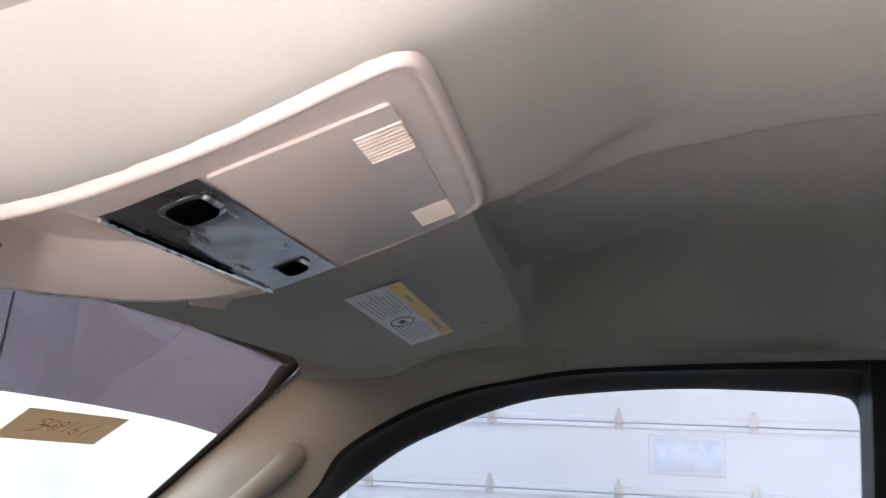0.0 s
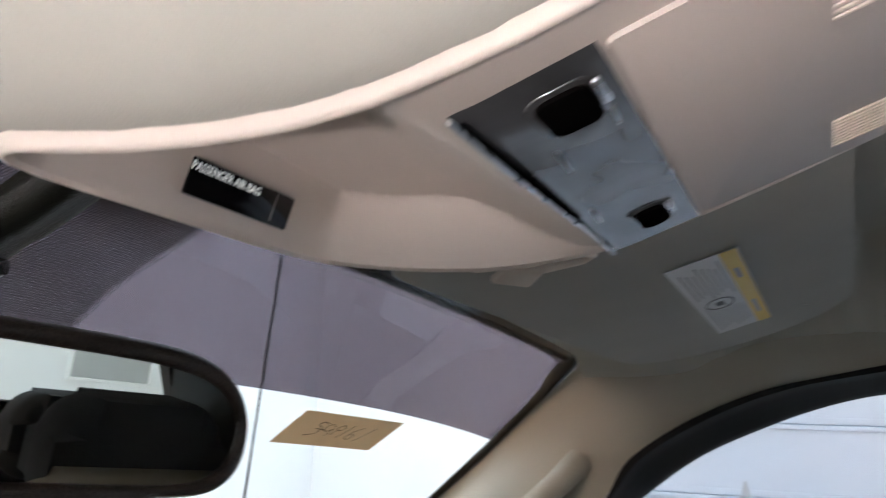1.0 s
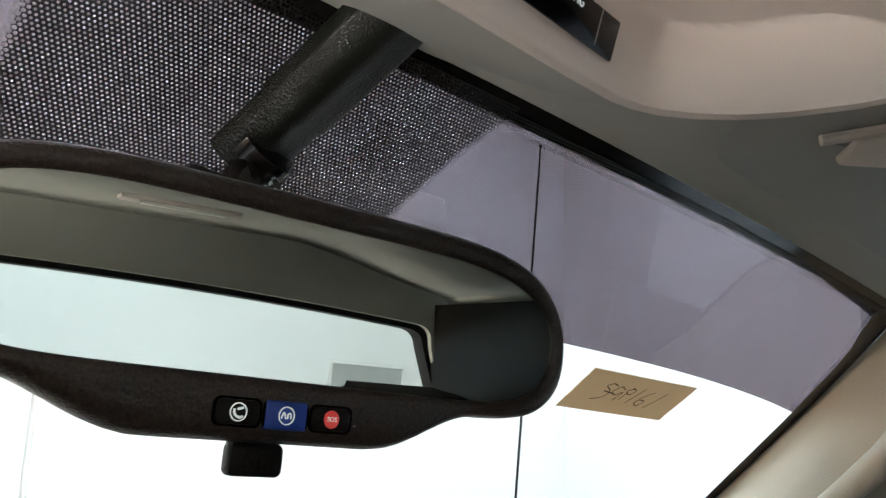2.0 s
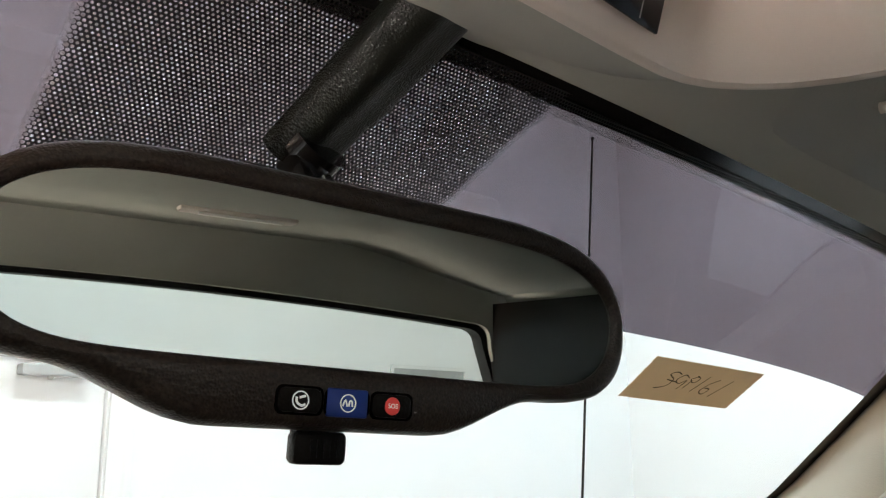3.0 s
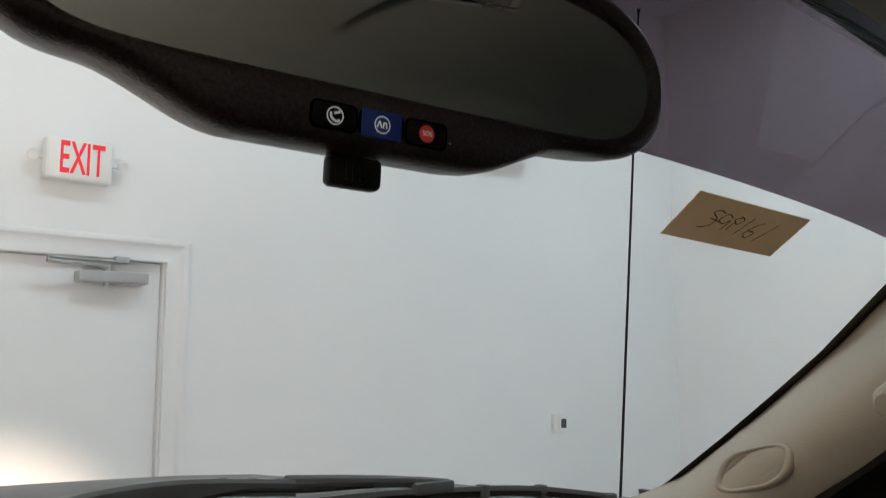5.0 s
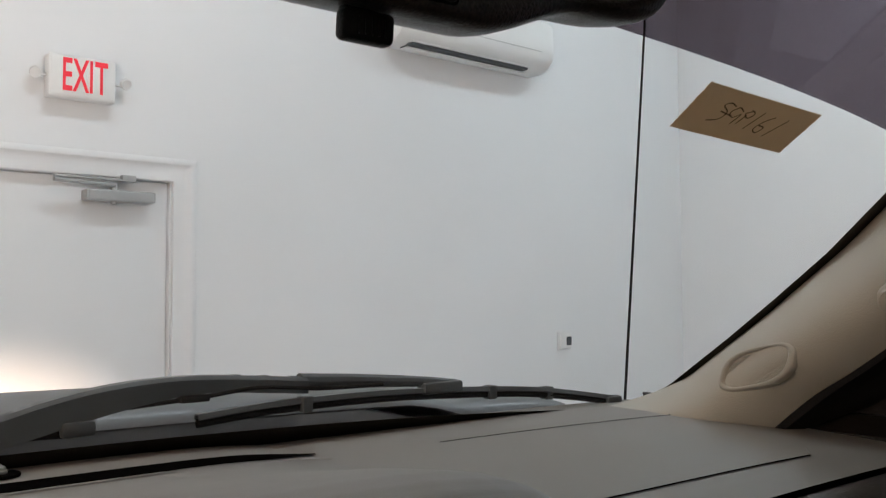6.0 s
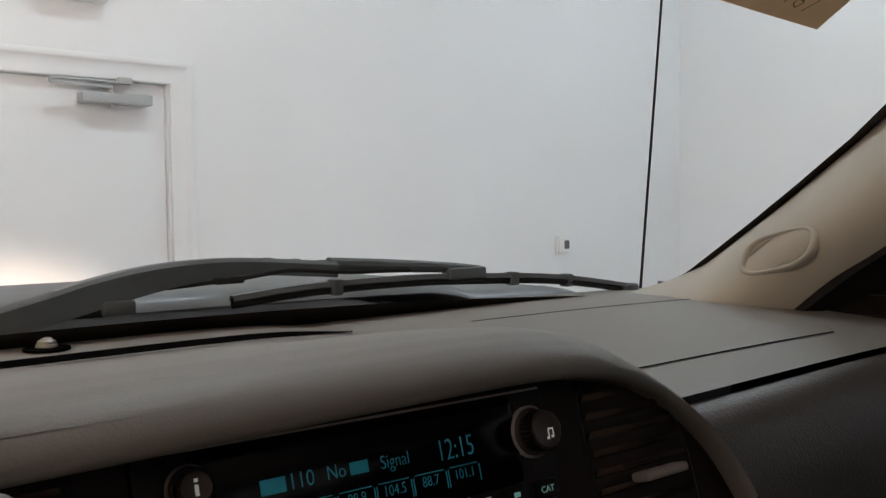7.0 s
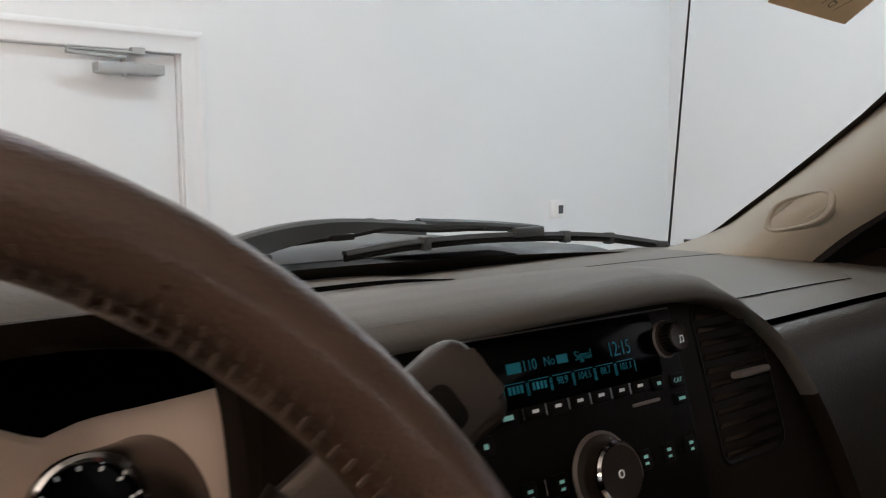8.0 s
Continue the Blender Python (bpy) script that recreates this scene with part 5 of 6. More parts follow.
def sun_visor(side, label):
    def X(x, y=0.165):
        return x if side > 0 else 0.086 - x - 0.22 * (y - 0.165)

    t = thing("sun_visor", (X(0.4), 0.14, 1.84), label, "sun visor", "sun visors")
    key_pts = [(0.158, 0.312), (0.175, 0.318), (0.30, 0.319), (0.45, 0.321), (0.58, 0.321), (0.628, 0.318), (0.652, 0.306), (0.666, 0.28), (0.672, 0.22), (0.668, 0.178), (0.650, 0.162), (0.625, 0.154), (0.45, 0.144), (0.30, 0.138), (0.225, 0.133), (0.200, 0.137), (0.186, 0.165), (0.165, 0.26), (0.154, 0.295)]
    pts = [tuple(v) for v in smooth_line(key_pts + [key_pts[0]], 4)[:-1]]
    c = Vector((0.40, 0.23))
    rows = []
    for off, h in ((-0.15, -0.0004), (-0.14, -0.0004), (-0.13, -0.0004), (-0.12, -0.0004), (-0.05, -0.0005), (-0.02, 0.0), (-0.008, 0.0010), (-0.0025, 0.004), (0.0, 0.008), (-0.0025, 0.013), (-0.010, 0.018)):
        r = []
        for i, p in enumerate(pts):
            d = (Vector(pts[(i + 1) % len(pts)]) - Vector(pts[i - 1])).normalized()
            q = Vector(p) + Vector((d.y, -d.x)) * off
            if off <= -0.05:
                q = c + (Vector(p) - c) * {-0.15: 0.02, -0.14: 0.2, -0.13: 0.4, -0.12: 0.58, -0.05: 0.80}[off]
            r.append((X(q.x, q.y), q.y, visor_z(q.y) + h))
        rows.append(r)
    bm = sheet(rows, close_u=True)
    bmesh.ops.holes_fill(bm, edges=[e for e in bm.edges if e.is_boundary], sides=0)
    part("pad", bm, VISOR_CLOTH, t, smooth=60)
    part("piping", tube([(X(x, y), y, visor_z(y) + 0.0075) for x, y in [(0.20, 0.3195), (0.30, 0.3205), (0.40, 0.3215), (0.50, 0.3225), (0.60, 0.3215)]], 0.0026, 8), CREAM_DARK, t, "pale edge piping")
    # pivot rod with its clip at the inner end
    part("pivot_rod", tube([(X(0.182, 0.30), 0.300, visor_z(0.300) - 0.003), (X(0.200), 0.276, visor_z(0.276) - 0.004), (X(0.216), 0.252, visor_z(0.252) - 0.002), (X(0.232), 0.250, visor_z(0.250) - 0.001), (X(0.236), 0.257, visor_z(0.257) - 0.001), (X(0.222), 0.276, visor_z(0.276) - 0.003)], 0.0026, 8), LOUVRE, t, "cream wire clip")
    part("clip_block", box(-0.013, 0.013, -0.010, 0.010, -0.004, 0.004, 0.003, 3, m=Matrix.Translation((X(0.217), 0.290, visor_z(0.290) - 0.002)) @ pose(0, 0, 0, -18, 0, -42 * side)), LOUVRE, t, "cream clip block")
    if side > 0:
        # warning label
        L = Matrix.Translation((0.459, 0.2163, visor_z(0.2163) - 0.0008)) @ Matrix(((1, 0, 0, 0), (0.05, -math.cos(math.atan(0.33)), 0, 0), (-0.0165, math.sin(math.atan(0.33)), -1, 0), (0, 0, 0, 1)))
        lab = part("warning_label", slab(rounded(0.268, 0.048, 0.001, 2), 0.0005, m=L), PAPER, t, "white warning label with a yellow strip", smooth=0)
        part("yellow_strip", slab(rounded(0.268, 0.0115, 0.0006, 2, 0, 0.0178), 0.0003, m=L @ pose(0, 0, 0.0005)), YELLOW, lab, "yellow strip", smooth=0)
        for k in range(8):
            for j in range(2):
                w = 0.104 - 0.012 * ((k * 7 + j * 3) % 4)
                cx = -0.067 + 0.134 * j
                part("text_line", slab(rounded(w, 0.0012, 0.0002, 1, cx, 0.0085 - 0.0038 * k), 0.0002, m=L @ pose(0, 0, 0.0005)), PALE_INK, lab, smooth=0)
        part("text_line", slab(rounded(0.055, 0.003, 0.0004, 1, 0.06, 0.0175), 0.0002, m=L @ pose(0, 0, 0.0008)), PALE_INK, lab, smooth=0)
        part("text_line", slab(rounded(0.030, 0.003, 0.0004, 1, -0.07, 0.0175), 0.0002, m=L @ pose(0, 0, 0.0008)), PALE_INK, lab, smooth=0)
        part("round_mark", lathe([(0.0135, 0.0), (0.0135, 0.0003), (0.0150, 0.0003), (0.0150, 0.0)], 28, L @ pose(0.008, -0.006, 0.0006) @ Matrix.Diagonal((1.3, 0.75, 1, 1))), INK_DARK, lab)
        part("round_mark", slab(rounded(0.014, 0.006, 0.002, 3, 0.008, -0.006), 0.0003, m=L @ pose(0, 0, 0.0007)), INK_DARK, lab)
    return t


sun_visor(1, "grey cream cloth sun visor folded up with a warning label")
sun_visor(-1, "plain grey cream cloth sun visor folded up beside the console")

# ---------------------------------------------------------------- rear view mirror: own frame, x right, y up, z to the cab
my, mp, mr = radians(8), radians(3.0), radians(-1.8)
nM = Vector((-math.sin(my) * math.cos(mp), -math.cos(my) * math.cos(mp), -math.sin(mp)))
r0 = Vector((math.cos(my), -math.sin(my), 0))
u0 = nM.cross(r0)
rM = r0 * math.cos(mr) + u0 * math.sin(mr)
uM = nM.cross(rM)
MR = Matrix(((rM.x, uM.x, nM.x, -0.017), (rM.y, uM.y, nM.y, 0.403), (rM.z, uM.z, nM.z, 1.653), (0, 0, 0, 1)))


def mirror_outline(inset=0.0):
    """The housing's outline: a long rounded lozenge with a chin under the glass."""
    up, low = [], []
    for i in range(61):
        u = -math.cos(math.pi * i / 60)
        x = 0.0035 + u * (0.1243 - inset)
        a = abs(u)
        top = 0.0335 + (0.0392 - inset) * max(0.0, 1 - a ** 5.6) ** 0.5 + 0.008 * (x - 0.03)
        drop = 0.0142 * (smooth01((x + 0.091) / 0.047) - smooth01((x - 0.036) / 0.046))
        bot = 0.0335 - (0.0282 - inset) * max(0.0, 1 - a ** 11) ** 0.5 - drop
        up.append(Vector((x, top)))
        low.append(Vector((x, bot)))
    return low + up[1:-1][::-1]


def mirror_pane(inset=0.0):
    """The glass's own outline, point for point beside the housing's."""
    up, low = [], []
    for i in range(61):
        u = -math.cos(math.pi * i / 60)
        x = 0.0039 + u * (0.1166 - inset)
        a = abs(u)
        up.append(Vector((x, 0.037 + (0.0268 - inset) * max(0.0, 1 - a ** 5.2) ** 0.5)))
        low.append(Vector((x, 0.037 - (0.0262 - inset) * max(0.0, 1 - a ** 9) ** 0.5)))
    return low + up[1:-1][::-1]


mirror = thing("rear_view_mirror", (0, 0, 0), "black framed rear view mirror with three round call buttons", "rear view mirror", turn=MR)
rows = []
for ins, h in ((0.014, -0.034), (0.006, -0.031), (0.0022, -0.024), (0.0006, -0.015), (0.0, -0.006), (0.0004, -0.002), (0.0016, 0.0006), (0.0034, 0.0020)):
    rows.append([(p.x, p.y, h) for p in mirror_outline(ins)])
for ins, h in ((-0.0030, 0.0026), (-0.0012, 0.0021), (0.0, 0.0010), (0.0006, -0.0014)):
    rows.append([(p.x, p.y, h) for p in mirror_pane(ins)])
bm = sheet(rows, close_u=True)
bmesh.ops.holes_fill(bm, edges=[e for e in bm.edges if e.is_boundary and e.verts[0].co.z < -0.02], sides=0)
part("housing", bm, MIRROR_BLACK, mirror, "grained black housing", local=True, smooth=50)
bm = bmesh.new()
bm.faces.new([bm.verts.new((p.x, p.y, -0.0004)) for p in mirror_pane(0.0002)])
part("mirror_glass", bm, MIRROR, mirror, "silvered mirror glass", local=True, smooth=0)
for bx, face in ((-0.0166, BLACK), (0.0, BLUE), (0.0166, BLACK)):
    w = part("button_well", slab(rounded(0.0164, 0.0090, 0.0024, 4, bx, 0.0002), 0.0006, 0.0002, m=pose(0, 0, 0.0020)), VOID, mirror, local=True)
    b = part("button", slab(rounded(0.0148, 0.0076 if bx else 0.0090, 0.0022 if bx else 0.0008, 4, bx, 0.0002), 0.0016, 0.0006, m=pose(0, 0, 0.0014)), face, mirror, "blue call button" if not bx else "black call button", local=True)
    if bx <= 0:
        part("icon", lathe([(0.0025, 0.0), (0.0025, 0.0003), (0.0029, 0.0003), (0.0029, 0.0)], 24, pose(bx, 0.0002, 0.0029)), LIT_WHITE, b, "white round icon", local=True)
        if bx:
            part("icon", tube(smooth_line([(bx - 0.0014, 0.0012, 0.0030), (bx - 0.0012, -0.0004, 0.0030), (bx + 0.0004, -0.0014, 0.0030), (bx + 0.0016, -0.0010, 0.0030)], 4), 0.0004, 6), LIT_WHITE, b, local=True)
            part("icon", tube([(bx - 0.0004, 0.0010, 0.0030), (bx + 0.0016, 0.0016, 0.0030)], 0.0004, 6), LIT_WHITE, b, local=True)
        else:
            part("icon", tube(smooth_line([(bx - 0.0018, -0.0008, 0.0030), (bx - 0.0010, 0.0012, 0.0030), (bx - 0.0002, -0.0008, 0.0030)], 4), 0.0003, 6), LIT_WHITE, b, local=True)
            part("icon", tube(smooth_line([(bx + 0.0004, -0.0008, 0.0030), (bx + 0.0006, 0.0008, 0.0030), (bx + 0.0014, 0.0008, 0.0030), (bx + 0.0016, -0.0008, 0.0030)], 4), 0.0003, 6), LIT_WHITE, b, local=True)
    else:
        part("icon", lathe([(0.0, 0.0004), (0.0027, 0.0004), (0.0030, 0.0)], 24, pose(bx, 0.0002, 0.0029)), RED_MARK, b, "red round icon", local=True)
        lettering("icon_text", "SOS", 0.0022, pose(bx, 0.0002, 0.0034), LIT_WHITE, b, 0.00005, local=True)
part("status_lamp", slab(rounded(0.0014, 0.0042, 0.0005, 3, 0.0262, 0.0004), 0.0008, 0.0002, m=pose(0, 0, 0.0014)), RIM_GREY, mirror, local=True)
tab = part("dip_lever", slab(rounded(0.0190, 0.0105, 0.0022, 4, -0.0036, -0.0142), 0.006, 0.0012, m=pose(0, 0, -0.012)), BLACK, mirror, "black dip lever", local=True)
part("lever_neck", slab(rounded(0.0120, 0.0070, 0.0012, 3, -0.0066, -0.0072), 0.005, 0.0008, m=pose(0, 0, -0.0115)), BLACK, tab, local=True)
for k in range(5):
    part("lever_rib", box(-0.0075 + 0.0024 * k, -0.0068 + 0.0024 * k, -0.0172, -0.0115, -0.0062, -0.0055), BLACK, tab, local=True, smooth=0)

# arm cover from the header down to the mirror
armc = thing("mirror_arm_cover", (0.03, 0.43, 1.80), "black grained plastic cover over the mirror arm and wire", "mirror arm")
A0, A1 = Vector((0.0205, 0.3920, 1.8070)), Vector((0.0008, 0.4632, 1.7540))
ax = (A1 - A0).normalized()
side_v = Vector((1.0, 0.10, -0.06))
side_v = (side_v - ax * side_v.dot(ax)).normalized()
up_v = ax.cross(side_v)
if up_v.y > 0:
    up_v = -up_v


def arm_rows(s0, s1, w0, w1, h, swell=0.0):
    """A half-round cover, its ridge nearer the driver, open towards the glass."""
    rows = []
    for s in steps(s0, s1, 12):
        p = A0.lerp(A1, s)
        w = w0 + (w1 - w0) * (s - s0) / (s1 - s0)
        prof = []
        for k in range(21):
            a = math.pi * (1 - k / 20)
            c = math.cos(a)
            ridge = math.exp(-((c + 0.35) / 0.45) ** 2)
            prof.append(p + side_v * (w * c) + up_v * (h * (0.70 + 0.30 * ridge) * math.sin(a) ** 0.6 + swell))
        prof += [p + side_v * w - up_v * 0.0035, p - side_v * w - up_v * 0.0035]
        rows.append(prof)
    return rows


bm = sheet(arm_rows(-0.05, 0.66, 0.0178, 0.0170, 0.0120), close_u=True)
bmesh.ops.holes_fill(bm, edges=[e for e in bm.edges if e.is_boundary], sides=0)
part("upper_cover", bm, BLACK_GRAIN, armc, smooth=50)
bm = sheet(arm_rows(0.64, 1.0, 0.0160, 0.0157, 0.0110, -0.0006), close_u=True)
part("lower_cover", bm, BLACK_GRAIN, armc, smooth=50)
part("joint_shroud", lathe([(0.0, 0.004), (0.010, 0.003), (0.0135, -0.002), (0.0135, -0.010), (0.0, -0.012)], 24, Matrix.Translation((0.0025, 0.458, 1.7525)) @ ax.to_track_quat("Z", "Y").to_matrix().to_4x4()), BLACK_GLOSS, armc)
part("ball_joint", lathe([(0.0, 0.010), (0.006, 0.008), (0.009, 0.002), (0.010, -0.004), (0.007, -0.010), (0.0, -0.011)], 20, pose(-0.004, 0.4535, 1.7420)), BLACK_GLOSS, armc)
part("stem", tube([(-0.003, 0.4545, 1.744), (-0.008, 0.447, 1.724), (-0.013, 0.440, 1.700)], 0.007, 10), BLACK, armc)
part("clamp_screw", lathe([(0.0, 0.002), (0.003, 0.002), (0.003, -0.004), (0.0, -0.004)], 12, pose(0.004, 0.446, 1.742, 70, 0, 20)), CHROME, armc)
part("clamp", box(-0.012, 0.012, -0.004, 0.004, -0.003, 0.003, 0.0015, m=pose(-0.018, 0.449, 1.738, 0, 12, -14)), BLACK, armc)
part("clamp_spring", tube([(-0.038, 0.450, 1.7335), (-0.029, 0.448, 1.7375), (-0.018, 0.447, 1.7400)], 0.0011, 8), CHROME, armc, "bright steel spring wire")

# ---------------------------------------------------------------- tape on the windshield
tape = thing("masking_tape_strip", tuple(on_glass(0.46, 1.693)), "strip of tan masking tape with faint handwriting on the windshield", "masking tape")
TC = [(0.3820, 1.7090), (0.5430, 1.7043), (0.5395, 1.6765), (0.3815, 1.6815)]


def tape_at(u, v, off):
    (ax_, az), (bx, bz), (cx, cz), (dx, dz) = TC
    x = (ax_ * (1 - u) + bx * u) * (1 - v) + (dx * (1 - u) + cx * u) * v
    z = (az * (1 - u) + bz * u) * (1 - v) + (dz * (1 - u) + cz * u) * v
    return on_glass(x, z, off)


random.seed(4)
rows = [[tape_at(u + (0.006 * (random.random() - 0.5) if u in (0.0, 1.0) else 0), v, 0.0022) for u in steps(0, 1, 24)] for v in steps(0, 1, 20)]
part("strip", sheet(rows, 0.0004), TAPE, tape, smooth=0)


def stroke(pts):
    rows = []
    P = smooth_line(pts, 5) if len(pts) > 2 else [Vector(p) for p in pts]
    for i, p in enumerate(P):
        d = (P[min(i + 1, len(P) - 1)] - P[max(i - 1, 0)]).normalized()
        w = Vector((-d.y * 0.3, d.x)) * 0.014
        rows.append([tape_at(p.x + s * w.x, p.y + s * w.y, 0.0030) for s in (-1, 1)])
    part("pen_stroke", sheet(rows), INK, tape, smooth=0)


for pts in ([(0.34, 0.30), (0.28, 0.26), (0.24, 0.34), (0.31, 0.45), (0.29, 0.62), (0.20, 0.70)], [(0.25, 0.46), (0.37, 0.50)], [(0.44, 0.36), (0.38, 0.30), (0.34, 0.44), (0.39, 0.52), (0.44, 0.42), (0.42, 0.66)], [(0.52, 0.30), (0.47, 0.38), (0.52, 0.46), (0.55, 0.34), (0.50, 0.28)], [(0.47, 0.62), (0.49, 0.40)], [(0.63, 0.26), (0.57, 0.68)], [(0.76, 0.30), (0.70, 0.42), (0.66, 0.62), (0.71, 0.70), (0.74, 0.56), (0.68, 0.54)], [(0.90, 0.28), (0.80, 0.74)]):
    stroke([(u * 0.86 + 0.02, v) for u, v in pts])

# ---------------------------------------------------------------- steering wheel, column, gauges
WM = Matrix.Translation((-0.418, 0.296, 1.365)) @ pose(0, 0, 0, 90 - 23.2, 0, 0)
wheel = thing("steering_wheel", (0, 0, 0), "dark brown leather steering wheel with stitched rim", "steering wheel", turn=WM)
N, RT = 120, 0.0150
rows = [[((0.19 + RT * math.cos(b)) * math.cos(a), (0.19 + RT * math.cos(b)) * math.sin(a), 0.0165 * math.sin(b)) for b in [2 * math.pi * k / 24 for k in range(24)]] for a in [2 * math.pi * i / N for i in range(N + 1)]]
rim = part("rim", sheet(rows, close_u=True), LEATHER, wheel, "dark brown leather rim", local=True)
bm = bmesh.new()
for i in range(210):
    a = 2 * math.pi * i / 210
    rr = 0.19 - RT * 0.93
    p = Vector((rr * math.cos(a), rr * math.sin(a), 0.0068))
    tng = Vector((-math.sin(a), math.cos(a), 0))
    rad = Vector((math.cos(a), math.sin(a), 0))
    bm = tube([p - tng * 0.0008 - rad * 0.0026 + Vector((0, 0, -0.004)), p + Vector((0, 0, 0.0)), p + tng * 0.0014 + rad * 0.0022 + Vector((0, 0, 0.0024))], 0.0008, 5, bm=bm)
part("stitching", bm, THREAD, rim, "pale brown thread stitches", local=True)
part("seam", sheet([[((0.19 - RT * k) * math.cos(a), (0.19 - RT * k) * math.sin(a), h) for k, h in ((0.955, 0.0045), (0.975, 0.0065), (0.93, 0.0085))] for a in [2 * math.pi * i / N for i in range(N + 1)]]), LEATHER, rim, local=True)
part("hub", slab(rounded(0.15, 0.13, 0.05), 0.05, 0.02, 4, m=pose(0, -0.012, -0.045)), DASH_LOW, wheel, local=True)
for a in (20, 160, 235, 305):
    ca, sa = math.cos(radians(a)), math.sin(radians(a))
    part("spoke", tube([(0.06 * ca, 0.06 * sa, -0.025), (0.12 * ca, 0.12 * sa, -0.015), (0.187 * ca, 0.187 * sa, -0.002)], [0.022, 0.017, 0.013], 12, flat=0.5), DASH_LOW, wheel, local=True)
part("column", lathe([(0.0, -0.05), (0.05, -0.05), (0.055, -0.08), (0.06, -0.20), (0.0, -0.20)], 28, Matrix.Identity(4)), DASH_LOW, wheel, local=True)

shifter = thing("gear_lever", (-0.2, 0.42, 1.44), "brown black column gear lever with a square knob", "gear lever")
part("stalk", tube([(-0.330, 0.440, 1.300), (-0.290, 0.436, 1.338), (-0.258, 0.432, 1.376), (-0.230, 0.428, 1.412)], [0.012, 0.013, 0.014, 0.014], 14), BLACK, shifter)
LA = Vector((0.83, -0.175, 0.526)).normalized()
LE = Vector((-0.40, 0.45, 0.775))
LE = (LE - LA * LE.dot(LA)).normalized()
LN = LA.cross(LE)
LT = Vector((-0.168, 0.412, 1.4675))
KM = Matrix(((LA.x, LE.x, LN.x, LT.x), (LA.y, LE.y, LN.y, LT.y), (LA.z, LE.z, LN.z, LT.z), (0, 0, 0, 1)))
out = []
for cx, cy, a0 in ((-0.0075, -0.0085, 0), (-0.090, -0.0125, 90), (-0.090, -0.0245, 180), (-0.0075, -0.0285, 270)):
    for k in range(7):
        a = radians(a0 + 15 * k)
        out.append((cx + 0.010 * math.cos(a), cy + 0.010 * math.sin(a)))
part("knob", slab(out, 0.024, 0.0055, 4, m=KM @ pose(0, 0, -0.024)), KNOB_BROWN, shifter, "flat brown black plastic paddle", smooth=50)
part("button_frame", slab(rounded(0.030, 0.019, 0.005, 4, -0.030, -0.0195), 0.0008, 0.0003, m=KM @ pose(0, 0, -0.0003)), BLACK, shifter)
part("end_button", slab(rounded(0.0085, 0.0040, 0.0018, 4, -0.027, -0.0195), 0.0018, 0.0008, m=KM @ pose(0, 0, 0.0002, 0, 0, 0)), CHROME_SOFT, shifter, "satin silver button")

cluster = thing("instrument_cluster", (-0.40, 0.53, 1.36), "instrument cluster with pale surround and chrome ringed gauges", "instrument cluster")
# dash face left of the stack with the arched hole over the gauges
rows = []
for x in steps(-0.80, -0.630, 16) + steps(-0.628, -0.605, 24) + steps(-0.60, -0.236, 40) + steps(-0.231, -0.208, 24):
    zt = dash_z(x, 0.470)
    arch = 1.474 - 0.012 * (abs(x + 0.418) / 0.182) ** 6 - 0.012 * (abs(x + 0.418) / 0.1905) ** 60 if abs(x + 0.418) < 0.1985 else 0.0
    lip = max(arch, 1.30) if arch else 1.446
    lip = min(lip, zt - 0.006)
    rows.append([(x, 0.4695, zt + 0.002), (x, 0.470, zt - 0.004), (x, 0.474, min(zt - 0.008, lip + 0.001)), (x, 0.480, lip), (x, 0.489 if arch else 0.482, lip - 0.002)])
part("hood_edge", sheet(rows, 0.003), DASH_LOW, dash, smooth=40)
for x0, x1 in ((-0.80, -0.624), (-0.2125, -0.206)):
    part("cluster_side", sheet([[(x, 0.480, z) for z in steps(1.05, 1.45, 8)] for x in (x0, x1)], 0.006), DASH_LOW, dash)
# black sheet puts the cavity's shade behind the gauges into colour
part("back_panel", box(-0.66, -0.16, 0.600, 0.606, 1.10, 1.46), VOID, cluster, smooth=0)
wall = []
for x in steps(-0.622, -0.214, 60):
    d = min(abs(x + 0.214), abs(x + 0.622))
    top = mix([(0.0, 1.442), (0.01, 1.4415), (0.04, 1.4350), (0.062, 1.4318), (0.076, 1.4280), (0.093, 1.4365), (0.12, 1.442), (0.21, 1.446)], d)
    y0 = 0.489 + 0.024 * smooth01(d / 0.06)
    wall.append([(x, y0 - 0.012, 1.20), (x, y0, 1.38), (x, y0 + 0.004, top - 0.003), (x, y0 + 0.007, top), (x, y0 + 0.009, top - 0.012)])
part("surround", sheet(wall, 0.003), CLUSTER_CREAM, cluster, "pale silver cream surround", smooth=40)


